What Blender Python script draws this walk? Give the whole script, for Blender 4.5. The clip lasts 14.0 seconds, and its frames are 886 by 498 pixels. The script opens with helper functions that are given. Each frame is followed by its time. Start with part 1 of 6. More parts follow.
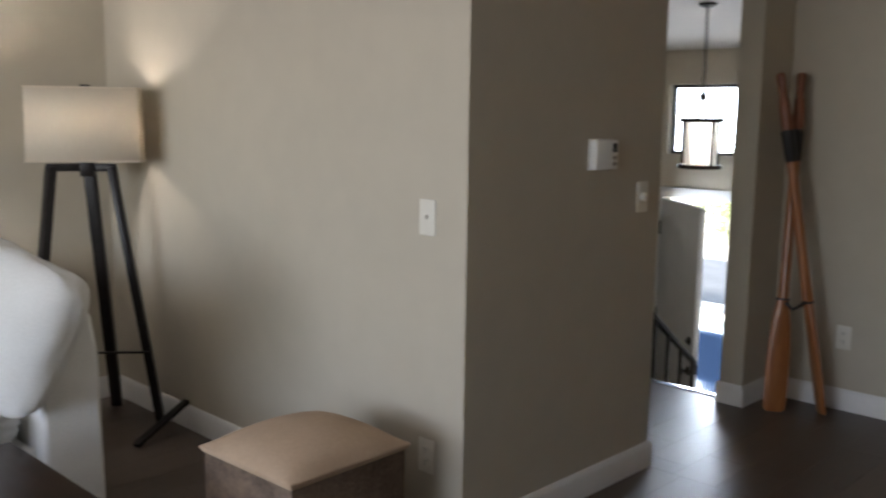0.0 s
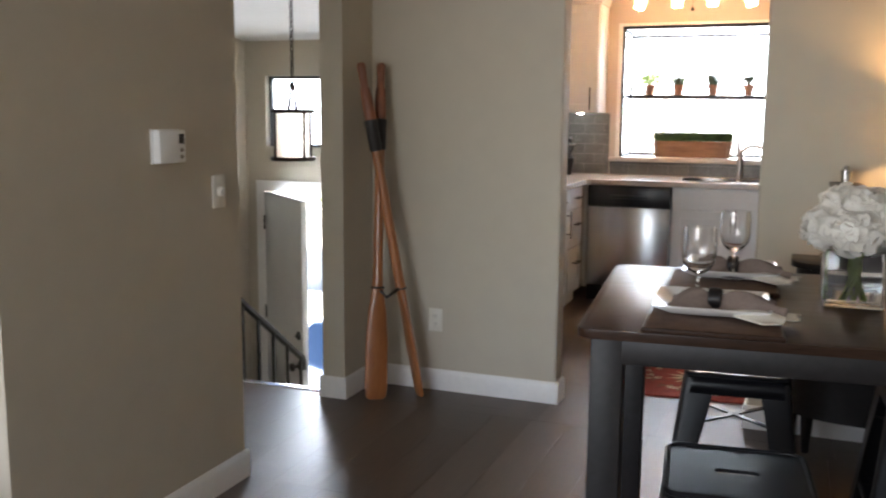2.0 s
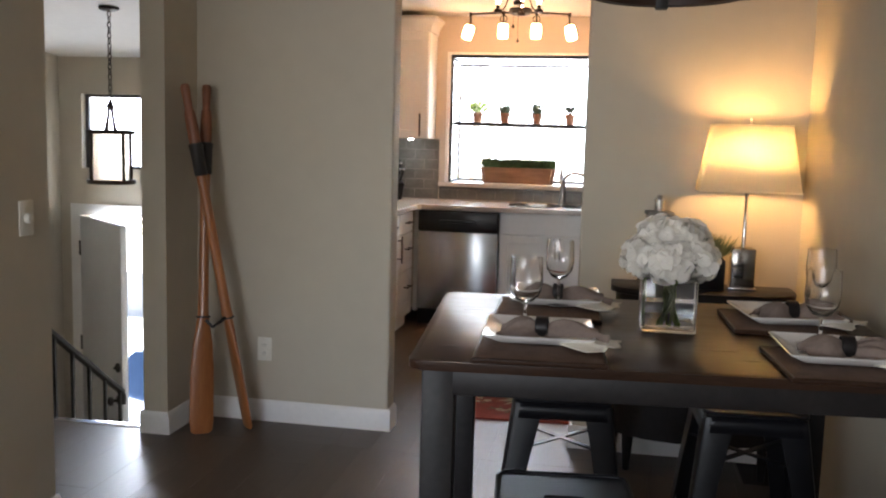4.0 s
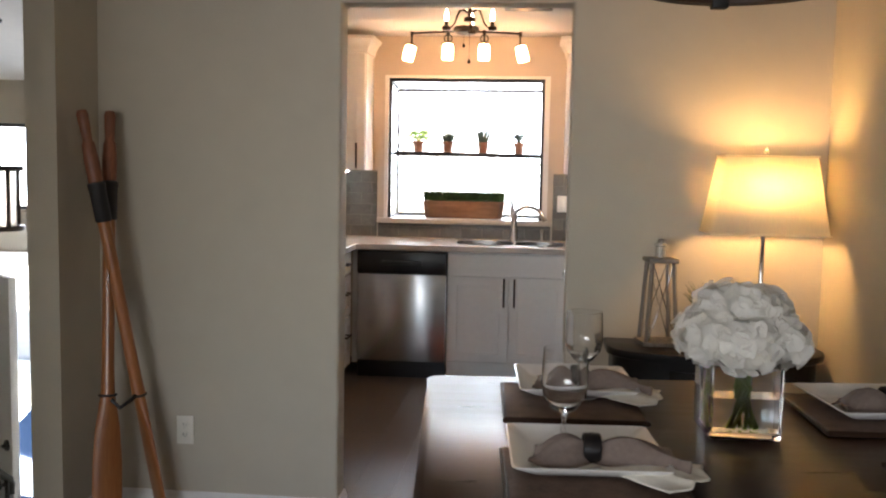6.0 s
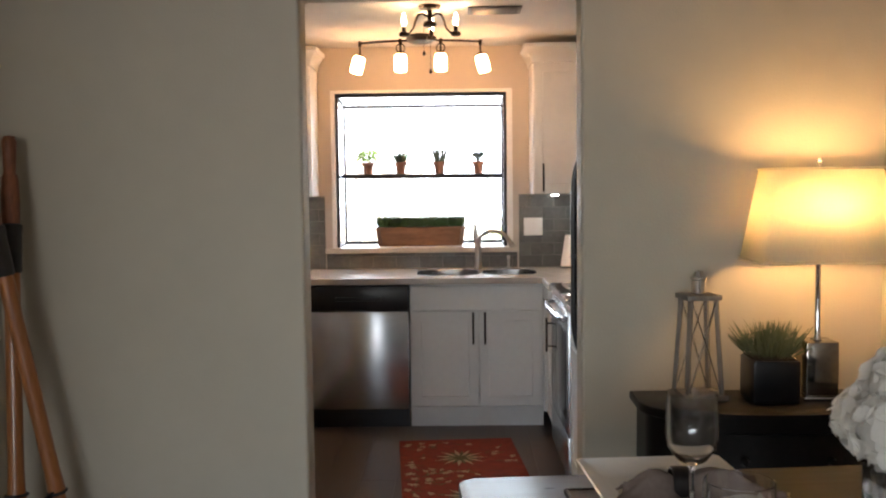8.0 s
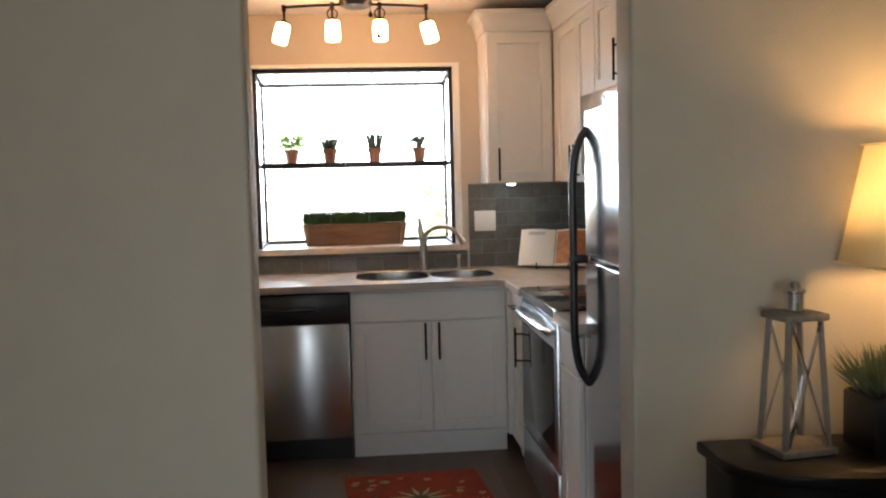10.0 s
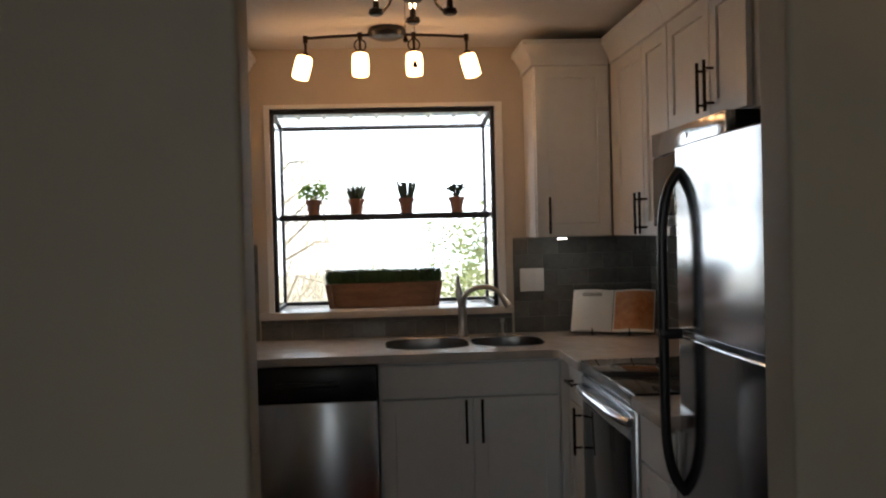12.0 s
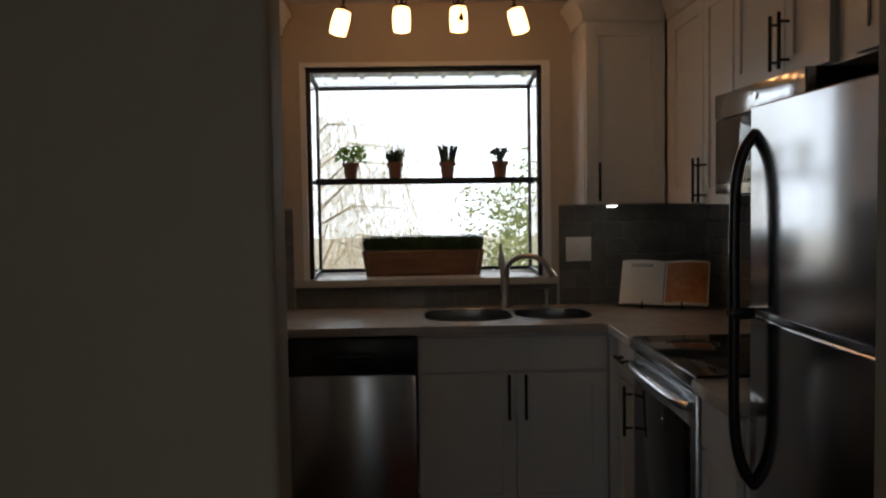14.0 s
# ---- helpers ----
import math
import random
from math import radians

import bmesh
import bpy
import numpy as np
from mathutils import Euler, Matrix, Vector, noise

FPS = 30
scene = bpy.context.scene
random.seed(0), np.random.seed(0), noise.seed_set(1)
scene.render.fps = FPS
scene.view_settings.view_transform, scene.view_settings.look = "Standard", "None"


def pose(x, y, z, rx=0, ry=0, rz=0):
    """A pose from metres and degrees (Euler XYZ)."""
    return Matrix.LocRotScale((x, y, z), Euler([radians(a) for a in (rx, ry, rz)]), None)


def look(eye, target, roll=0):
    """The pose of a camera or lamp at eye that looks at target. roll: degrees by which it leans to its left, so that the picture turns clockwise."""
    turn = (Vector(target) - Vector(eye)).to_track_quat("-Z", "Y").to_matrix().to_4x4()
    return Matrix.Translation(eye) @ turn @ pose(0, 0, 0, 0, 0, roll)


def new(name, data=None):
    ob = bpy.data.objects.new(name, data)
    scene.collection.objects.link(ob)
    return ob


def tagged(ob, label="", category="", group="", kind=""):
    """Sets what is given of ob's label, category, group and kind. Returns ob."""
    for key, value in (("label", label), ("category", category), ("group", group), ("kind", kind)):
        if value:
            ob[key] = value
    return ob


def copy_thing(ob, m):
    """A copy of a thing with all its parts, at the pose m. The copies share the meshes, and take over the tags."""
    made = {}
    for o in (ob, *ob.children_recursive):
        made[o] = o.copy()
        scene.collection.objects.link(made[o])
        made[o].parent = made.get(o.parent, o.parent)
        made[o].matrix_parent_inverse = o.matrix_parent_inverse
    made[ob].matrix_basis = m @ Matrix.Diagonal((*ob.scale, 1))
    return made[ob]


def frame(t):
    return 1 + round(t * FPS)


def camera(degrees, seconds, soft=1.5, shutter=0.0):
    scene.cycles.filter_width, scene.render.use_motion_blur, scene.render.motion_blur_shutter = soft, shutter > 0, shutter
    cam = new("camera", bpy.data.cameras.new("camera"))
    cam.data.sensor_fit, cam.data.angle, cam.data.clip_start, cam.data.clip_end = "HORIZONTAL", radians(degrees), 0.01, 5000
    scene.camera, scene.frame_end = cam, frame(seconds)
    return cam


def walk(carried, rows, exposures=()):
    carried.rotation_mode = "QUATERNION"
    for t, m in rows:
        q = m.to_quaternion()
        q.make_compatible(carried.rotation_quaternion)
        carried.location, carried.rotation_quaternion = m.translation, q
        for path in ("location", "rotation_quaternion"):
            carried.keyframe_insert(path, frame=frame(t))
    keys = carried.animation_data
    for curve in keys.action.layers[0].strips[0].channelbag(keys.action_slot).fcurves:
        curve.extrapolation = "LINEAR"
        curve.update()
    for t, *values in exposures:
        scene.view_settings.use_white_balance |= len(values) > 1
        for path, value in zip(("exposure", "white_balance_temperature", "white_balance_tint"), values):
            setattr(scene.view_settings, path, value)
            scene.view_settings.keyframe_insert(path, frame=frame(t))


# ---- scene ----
cam = camera(51.7, 14.0, soft=2.1, shutter=0.4)
PATH = [
    (0, (1.422, -7.004, 1.403), (0.041, -5.587, 1.11), 0.8),
    (0.5, (1.456, -7.025, 1.412), (0.264, -5.446, 1.119), 0.8),
    (1, (1.433, -6.911, 1.405), (0.418, -5.214, 1.106), 0.9),
    (1.5, (1.435, -6.777, 1.389), (0.577, -4.995, 1.091), 0.5),
    (2, (1.45, -6.721, 1.38), (0.736, -4.876, 1.087), 0.5),
    (2.5, (1.456, -6.696, 1.375), (0.867, -4.805, 1.094), 1.0),
    (3, (1.461, -6.66, 1.369), (0.959, -4.743, 1.102), 1.2),
    (3.5, (1.462, -6.703, 1.387), (1.035, -4.766, 1.131), 1.5),
    (4, (1.443, -6.69, 1.398), (1.079, -4.738, 1.159), 1.6),
    (4.2, (1.439, -6.634, 1.398), (1.086, -4.679, 1.168), 1.6),
    (6.3, (1.102, -5.955, 1.429), (0.941, -3.968, 1.265), 0.8),
    (6.5, (1.064, -5.904, 1.426), (0.921, -3.915, 1.272), 0.5),
    (7, (1.016, -5.749, 1.439), (0.898, -3.757, 1.293), -0.3),
    (7.5, (0.974, -5.592, 1.456), (0.886, -3.599, 1.317), -1.0),
    (8, (0.916, -5.425, 1.445), (0.879, -3.43, 1.311), -0.7),
    (10.3, (0.652, -4.535, 1.437), (0.844, -2.551, 1.28), -1.5),
    (10.5, (0.677, -4.476, 1.451), (0.856, -2.49, 1.299), -1.7),
    (11, (0.665, -4.286, 1.436), (0.836, -2.296, 1.318), -1.7),
    (11.5, (0.645, -4.144, 1.453), (0.801, -2.152, 1.366), -1.6),
    (12, (0.636, -3.986, 1.44), (0.772, -1.991, 1.401), -1.5),
    (12.5, (0.628, -3.886, 1.48), (0.744, -1.889, 1.459), -1.6),
    (13, (0.62, -3.848, 1.47), (0.719, -1.85, 1.458), -1.3),
    (13.5, (0.617, -3.831, 1.453), (0.7, -1.833, 1.411), -1.1),
    (14, (0.615, -3.777, 1.444), (0.673, -1.781, 1.33), -0.9),
]
walk(cam, [(t, look(eye, target, roll)) for t, eye, target, roll in PATH], exposures=((0.0, 2.12, 5980, 12), (0.45, 1.75, 5980, 12), (0.8, 2.25, 5980, 12), (1.3, 2.75, 6000, 12), (2.0, 2.87, 6100, 12), (3.0, 2.67, 6150, 13), (4.0, 2.65, 6150, 13), (6.5, 2.5, 6150, 12), (8.0, 2.35, 6150, 11), (10.5, 1.9, 6100, 9), (11.5, 1.1, 6150, 9), (12.5, -0.1, 6350, 10), (13.0, -0.42, 6450, 10), (14.0, -0.48, 6500, 10)))
# ---- end of walk ----

# ---- world, sun, large lights ----
world = bpy.data.worlds.new("sky")
scene.world = world
world.use_nodes = True
wn = world.node_tree.nodes
sky = wn.new("ShaderNodeTexSky")
sky.sky_type, sky.sun_disc = "NISHITA", False
sky.sun_elevation, sky.sun_rotation = radians(48), radians(114)
wn["Background"].inputs[1].default_value = 0.15
world.node_tree.links.new(sky.outputs[0], wn["Background"].inputs[0])


def lamp(name, kind, energy, color, m, **kw):
    d = bpy.data.lights.new(name, kind)
    d.energy, d.color = energy, color
    if kind == "AREA":
        d.shape, d.size, d.size_y = "RECTANGLE", kw["size"], kw["size_y"]
    elif kind == "SUN":
        d.angle = radians(0.5)
    else:
        d.shadow_soft_size = kw.get("size", 0.03)
    if kind == "SPOT":
        d.spot_size, d.spot_blend = radians(kw.get("cone", 100)), 0.6
    ob = new(name, d)
    ob.matrix_world = m
    return ob


lamp("sun", "SUN", 5.0, (1.0, 0.93, 0.82), look((20, -9, 22), (0, 0, 0)))
# sky light of the living room's picture window, behind the walk
lamp("window_daylight", "AREA", 18, (0.99, 0.97, 0.97), look((-0.6, -9.44, 1.45), (-0.6, 0, 1.2)), size=3.4, size_y=1.3)

# sky light that falls through the upper half of the open entry door
lamp("door_daylight", "AREA", 6.0, (0.88, 0.94, 1.0), look((-1.62, -0.93, 0.42), (-1.62, -4, 0.35)), size=0.60, size_y=0.70)

# ---- materials ----


def mat(name, color, rough=0.5, metal=0.0, var=0.08, scale=6.0, fine=60.0, bump=0.0, bump_scale=200.0, second=None, stretch=(1, 1, 1), rand=0.0, spec=0.5, coat=0.0, rough_var=0.0, aniso=0.0):
    """A painted, wooden, metal or cloth surface: colour varied at two scales, with a fine relief."""
    m = bpy.data.materials.new(name)
    m.use_nodes = True
    nt = m.node_tree
    n, l = nt.nodes, nt.links
    b = n["Principled BSDF"]
    b.inputs["Roughness"].default_value = rough
    b.inputs["Metallic"].default_value = metal
    b.inputs["Specular IOR Level"].default_value = spec
    b.inputs["Coat Weight"].default_value = coat
    if aniso:
        b.inputs["Anisotropic"].default_value, b.inputs["Anisotropic Rotation"].default_value = aniso, 0.25
        tg = n.new("ShaderNodeTangent")
        tg.direction_type, tg.axis = "RADIAL", "Z"
        l.new(tg.outputs[0], b.inputs["Tangent"])
    tc = n.new("ShaderNodeTexCoord")
    mp = n.new("ShaderNodeMapping")
    mp.inputs["Scale"].default_value = stretch
    l.new(tc.outputs["Object"], mp.inputs[0])
    vec = mp.outputs[0]
    if rand:
        oi = n.new("ShaderNodeObjectInfo")
        sc = n.new("ShaderNodeVectorMath")
        sc.operation = "SCALE"
        cb = n.new("ShaderNodeCombineXYZ")
        for i in range(3):
            l.new(oi.outputs["Random"], cb.inputs[i])
        l.new(cb.outputs[0], sc.inputs[0])
        sc.inputs["Scale"].default_value = 37.0
        ad = n.new("ShaderNodeVectorMath")
        l.new(vec, ad.inputs[0]), l.new(sc.outputs[0], ad.inputs[1])
        vec = ad.outputs[0]
    n1, n2 = n.new("ShaderNodeTexNoise"), n.new("ShaderNodeTexNoise")
    n1.inputs["Scale"].default_value, n2.inputs["Scale"].default_value = scale, fine
    n1.inputs["Detail"].default_value = n2.inputs["Detail"].default_value = 4
    l.new(vec, n1.inputs[0]), l.new(vec, n2.inputs[0])
    mx = n.new("ShaderNodeMix")
    mx.data_type, mx.blend_type = "FLOAT", "MIX"
    mx.inputs[0].default_value = 0.45
    l.new(n1.outputs[0], mx.inputs[2]), l.new(n2.outputs[0], mx.inputs[3])
    rp = n.new("ShaderNodeValToRGB")
    c2 = second or [c * (1 - var * 2) for c in color]
    rp.color_ramp.elements[0].position, rp.color_ramp.elements[1].position = 0.32, 0.68
    rp.color_ramp.elements[0].color = (*c2, 1)
    rp.color_ramp.elements[1].color = (*[min(1, c * (1 + (0 if second else var))) for c in color], 1)
    l.new(mx.outputs[0], rp.inputs[0])
    col = rp.outputs[0]
    if rand:
        hs = n.new("ShaderNodeHueSaturation")
        mr = n.new("ShaderNodeMapRange")
        mr.inputs[3].default_value, mr.inputs[4].default_value = 1 - rand, 1 + rand
        l.new(oi.outputs["Random"], mr.inputs[0]), l.new(mr.outputs[0], hs.inputs["Value"]), l.new(col, hs.inputs["Color"])
        col = hs.outputs[0]
    l.new(col, b.inputs["Base Color"])
    if rough_var:
        rr = n.new("ShaderNodeMapRange")
        rr.inputs[3].default_value, rr.inputs[4].default_value = max(0.02, rough - rough_var), rough + rough_var
        l.new(n1.outputs[0], rr.inputs[0]), l.new(rr.outputs[0], b.inputs["Roughness"])
    if bump:
        n3 = n.new("ShaderNodeTexNoise")
        n3.inputs["Scale"].default_value = bump_scale
        l.new(vec, n3.inputs[0])
        bp = n.new("ShaderNodeBump")
        bp.inputs["Strength"].default_value, bp.inputs["Distance"].default_value = bump, 0.004
        l.new(n3.outputs[0], bp.inputs["Height"]), l.new(bp.outputs[0], b.inputs["Normal"])
    return m


def glow(name, color, strength, base=(0.9, 0.85, 0.75)):
    """Frosted glass or a bulb that gives off light itself."""
    m = bpy.data.materials.new(name)
    m.use_nodes = True
    b = m.node_tree.nodes["Principled BSDF"]
    b.inputs["Base Color"].default_value = (*base, 1)
    b.inputs["Roughness"].default_value = 0.4
    b.inputs["Emission Color"].default_value = (*color, 1)
    b.inputs["Emission Strength"].default_value = strength
    return m


def clear(name, color=(1, 1, 1), rough=0.0, ior=1.45):
    m = bpy.data.materials.new(name)
    m.use_nodes = True
    b = m.node_tree.nodes["Principled BSDF"]
    b.inputs["Base Color"].default_value = (*color, 1)
    b.inputs["Transmission Weight"].default_value = 1
    b.inputs["Roughness"].default_value = rough
    b.inputs["IOR"].default_value = ior
    return m


def cloth_shade(name, color, through_share=0.5):
    """Lampshade cloth that lets the bulb's light through."""
    m = bpy.data.materials.new(name)
    m.use_nodes = True
    nt = m.node_tree
    n, l = nt.nodes, nt.links
    tr, df, mx = n.new("ShaderNodeBsdfTranslucent"), n.new("ShaderNodeBsdfDiffuse"), n.new("ShaderNodeMixShader")
    tc, ns, rp = n.new("ShaderNodeTexCoord"), n.new("ShaderNodeTexNoise"), n.new("ShaderNodeValToRGB")
    mp = n.new("ShaderNodeMapping")
    mp.inputs["Scale"].default_value = (1, 1, 0.15)
    ns.inputs["Scale"].default_value = 260
    l.new(tc.outputs["Object"], mp.inputs[0]), l.new(mp.outputs[0], ns.inputs[0]), l.new(ns.outputs[0], rp.inputs[0])
    rp.color_ramp.elements[0].color = (*[c * 0.88 for c in color], 1)
    rp.color_ramp.elements[1].color = (*color, 1)
    l.new(rp.outputs[0], tr.inputs[0]), l.new(rp.outputs[0], df.inputs[0])
    mx.inputs[0].default_value = through_share
    l.new(df.outputs[0], mx.inputs[1]), l.new(tr.outputs[0], mx.inputs[2])
    l.new(mx.outputs[0], n["Material Output"].inputs[0])
    return m


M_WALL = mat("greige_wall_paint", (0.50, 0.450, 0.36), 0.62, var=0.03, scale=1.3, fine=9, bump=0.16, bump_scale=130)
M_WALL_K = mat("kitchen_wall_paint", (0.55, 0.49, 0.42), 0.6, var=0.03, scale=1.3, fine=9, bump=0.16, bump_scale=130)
M_WHITE = mat("white_trim_paint", (0.80, 0.79, 0.77), 0.38, var=0.03, scale=3, fine=40, bump=0.05)
M_CEIL = mat("ceiling_paint", (0.74, 0.72, 0.69), 0.85, var=0.03, scale=2, fine=30, bump=0.5, bump_scale=90)
M_CAB = mat("white_cabinet_paint", (0.74, 0.74, 0.73), 0.34, var=0.025, scale=3, fine=30, bump=0.03)
M_PLANK = mat("taupe_wood_plank", (0.115, 0.087, 0.069), 0.36, var=0.2, scale=5, fine=34, bump=0.12, bump_scale=60, second=(0.075, 0.056, 0.044), stretch=(9, 0.8, 1), rand=0.08, rough_var=0.07, spec=0.32)
M_SUB = mat("floor_base", (0.03, 0.024, 0.02), 0.8)
M_BLACK = mat("black_plastic", (0.012, 0.012, 0.014), 0.3, var=0.1)
M_BLACKM = mat("black_iron", (0.014, 0.013, 0.012), 0.5, metal=0.2, var=0.2, bump=0.1)
M_BRONZE = mat("oil_rubbed_bronze", (0.035, 0.024, 0.018), 0.38, metal=0.8, var=0.2)
M_STEEL = mat("brushed_stainless_steel", (0.55, 0.56, 0.58), 0.25, metal=1.0, var=0.02, scale=2, fine=60, bump=0.006, bump_scale=9, stretch=(40, 40, 0.4), rough_var=0.04, aniso=0.8)
M_STEEL_F = mat("stainless_refrigerator_steel", (0.60, 0.61, 0.64), 0.135, metal=1.0, var=0.02, scale=2, fine=60, stretch=(40, 40, 0.4), rough_var=0.02, aniso=0.5, bump=0.05, bump_scale=0.22)
M_STEEL_H = mat("satin_steel", (0.58, 0.58, 0.60), 0.22, metal=1.0, var=0.04)
M_SINK = mat("satin_sink_steel", (0.42, 0.41, 0.40), 0.26, metal=1.0, var=0.06)
M_NICKEL = mat("brushed_nickel", (0.52, 0.49, 0.45), 0.28, metal=1.0, var=0.04)
M_CHROME = mat("polished_chrome", (0.72, 0.72, 0.73), 0.08, metal=1.0, var=0.02)
M_COUNTER = mat("speckled_grey_quartz", (0.56, 0.51, 0.46), 0.24, var=0.1, scale=14, fine=150, second=(0.40, 0.36, 0.325))
M_TILE = mat("grey_glazed_tile", (0.155, 0.155, 0.145), 0.13, var=0.12, scale=9, fine=40, rand=0.13, bump=0.06, bump_scale=14)
M_GROUT = mat("grey_grout", (0.24, 0.235, 0.22), 0.9, var=0.08)
M_DARKWOOD = mat("dark_walnut_stain", (0.042, 0.021, 0.013), 0.30, spec=0.12, var=0.2, scale=4, fine=26, second=(0.02, 0.011, 0.007), stretch=(0.8, 9, 9), bump=0.05, bump_scale=40, rough_var=0.06)
M_GREYWOOD = mat("charcoal_painted_wood", (0.015, 0.013, 0.013), 0.45, spec=0.25, var=0.2, scale=6, fine=50, bump=0.08, bump_scale=60)
M_BLACKWOOD = mat("black_painted_wood", (0.012, 0.010, 0.010), 0.36, spec=0.25, var=0.25, scale=5, fine=50, bump=0.05, bump_scale=50)
M_OAR = mat("varnished_spruce", (0.40, 0.155, 0.05), 0.3, var=0.2, scale=5, fine=30, second=(0.24, 0.085, 0.028), stretch=(8, 8, 0.7), bump=0.05, bump_scale=40, coat=0.3)
M_OARGRIP = mat("worn_red_wood", (0.24, 0.085, 0.04), 0.45, var=0.25, scale=8, fine=40, stretch=(5, 5, 0.8))
M_LEATHER = mat("black_leather", (0.02, 0.018, 0.018), 0.5, bump=0.2)
M_LINEN = mat("white_slipcover_linen", (0.78, 0.77, 0.74), 0.9, var=0.05, scale=5, fine=150, bump=0.35, bump_scale=420)
M_BEIGE = mat("beige_suede_cushion", (0.48, 0.35, 0.24), 0.9, var=0.06, scale=6, fine=90, bump=0.25, bump_scale=300)
M_WICKER = mat("brown_ottoman_base", (0.16, 0.11, 0.075), 0.7, var=0.3, scale=12, fine=80, bump=0.4, bump_scale=90)
M_SHADE = cloth_shade("cream_lampshade_cloth", (0.90, 0.84, 0.70), 0.48)
M_SHADE2 = cloth_shade("white_lampshade_cloth", (0.84, 0.76, 0.64), 0.40)
M_GLASS = clear("window_glass")
M_GLASSW = clear("wine_glass", ior=1.48)
M_WATER = clear("water", (0.94, 0.98, 1.0), ior=1.33)
M_FROST = clear("seeded_amber_glass", (0.98, 0.90, 0.80), 0.28)
M_PORC = mat("white_porcelain", (0.82, 0.81, 0.79), 0.12, var=0.02)
M_NAPKIN = mat("taupe_linen_napkin", (0.19, 0.145, 0.122), 0.9, var=0.12, scale=9, fine=120, bump=0.35, bump_scale=420)
M_CREAMN = mat("cream_linen_napkin", (0.68, 0.64, 0.56), 0.9, var=0.06, scale=9, fine=120, bump=0.3, bump_scale=420)
M_MAT = mat("woven_brown_placemat", (0.115, 0.065, 0.042), 0.7, var=0.25, scale=30, fine=160, bump=0.5, bump_scale=240)
M_PETAL = cloth_shade("white_hydrangea_petal", (0.99, 0.97, 0.92), 0.5)
M_LEAF = cloth_shade("green_leaf", (0.24, 0.35, 0.09), 0.6)
M_LEAFD = cloth_shade("dusky_succulent_leaf", (0.13, 0.17, 0.12), 0.4)
M_GRASS = mat("artificial_grass", (0.045, 0.105, 0.022), 0.55, var=0.3, scale=30, fine=80)
M_TERRA = mat("terracotta", (0.34, 0.165, 0.105), 0.85, var=0.12, scale=20, fine=90, bump=0.15)
M_CRATE = mat("weathered_planter_wood", (0.24, 0.135, 0.08), 0.75, var=0.2, scale=7, fine=40, stretch=(0.8, 6, 6), bump=0.2, bump_scale=60)
M_PLATEW = mat("ivory_plastic_plate", (0.72, 0.69, 0.61), 0.35, var=0.02)
M_THERMO = mat("white_plastic", (0.78, 0.78, 0.77), 0.4, var=0.02)
M_SPOT = glow("lit_frosted_glass", (1.0, 0.50, 0.20), 6.6)
M_BULB = glow("lit_bulb", (1.0, 0.62, 0.30), 30.0)
M_PUCK = glow("lit_puck_lens", (1.0, 0.95, 0.85), 20.0)
M_DOORP = mat("grey_white_door_paint", (0.62, 0.63, 0.64), 0.45, var=0.03)
M_WINFR = mat("dark_bronze_window_frame", (0.045, 0.043, 0.045), 0.4, metal=0.5, var=0.1)
M_SILL = mat("cream_quartz_sill", (0.60, 0.54, 0.47), 0.3, var=0.08, scale=14, fine=140)
M_GREYW = mat("greywashed_lantern_wood", (0.24, 0.215, 0.185), 0.7, var=0.15, scale=9, fine=60, stretch=(5, 5, 1))

# ---- building helpers ----


def box(bm, x0, x1, y0, y1, z0, z1, bevel=0.0, seg=2):
    c = bmesh.ops.create_cube(bm, size=1, matrix=Matrix.Translation(((x0 + x1) / 2, (y0 + y1) / 2, (z0 + z1) / 2)) @ Matrix.Diagonal((x1 - x0, y1 - y0, z1 - z0, 1)))
    if bevel:
        es = {e for v in c["verts"] for e in v.link_edges}
        bmesh.ops.bevel(bm, geom=list(es), offset=bevel, segments=seg, affect="EDGES", profile=0.5)
    return bm


def boxm(*a, **k):
    return box(bmesh.new(), *a, **k)


def cone(bm, p0, p1, r0, r1=None, seg=16):
    """A round bar from p0 to p1."""
    p0, p1 = Vector(p0), Vector(p1)
    d = p1 - p0
    m = Matrix.Translation((p0 + p1) / 2) @ d.to_track_quat("Z", "Y").to_matrix().to_4x4()
    bmesh.ops.create_cone(bm, cap_ends=True, segments=seg, radius1=r0, radius2=r0 if r1 is None else r1, depth=d.length, matrix=m)
    return bm


def conem(*a, **k):
    return cone(bmesh.new(), *a, **k)


def bar(bm, p0, p1, w, h, bevel=0.0):
    """A square bar from p0 to p1."""
    p0, p1 = Vector(p0), Vector(p1)
    d = p1 - p0
    m = Matrix.Translation((p0 + p1) / 2) @ d.to_track_quat("Z", "Y").to_matrix().to_4x4() @ Matrix.Diagonal((w, h, d.length, 1))
    c = bmesh.ops.create_cube(bm, size=1, matrix=m)
    if bevel:
        es = {e for v in c["verts"] for e in v.link_edges}
        bmesh.ops.bevel(bm, geom=list(es), offset=bevel, segments=2, affect="EDGES", profile=0.5)
    return bm


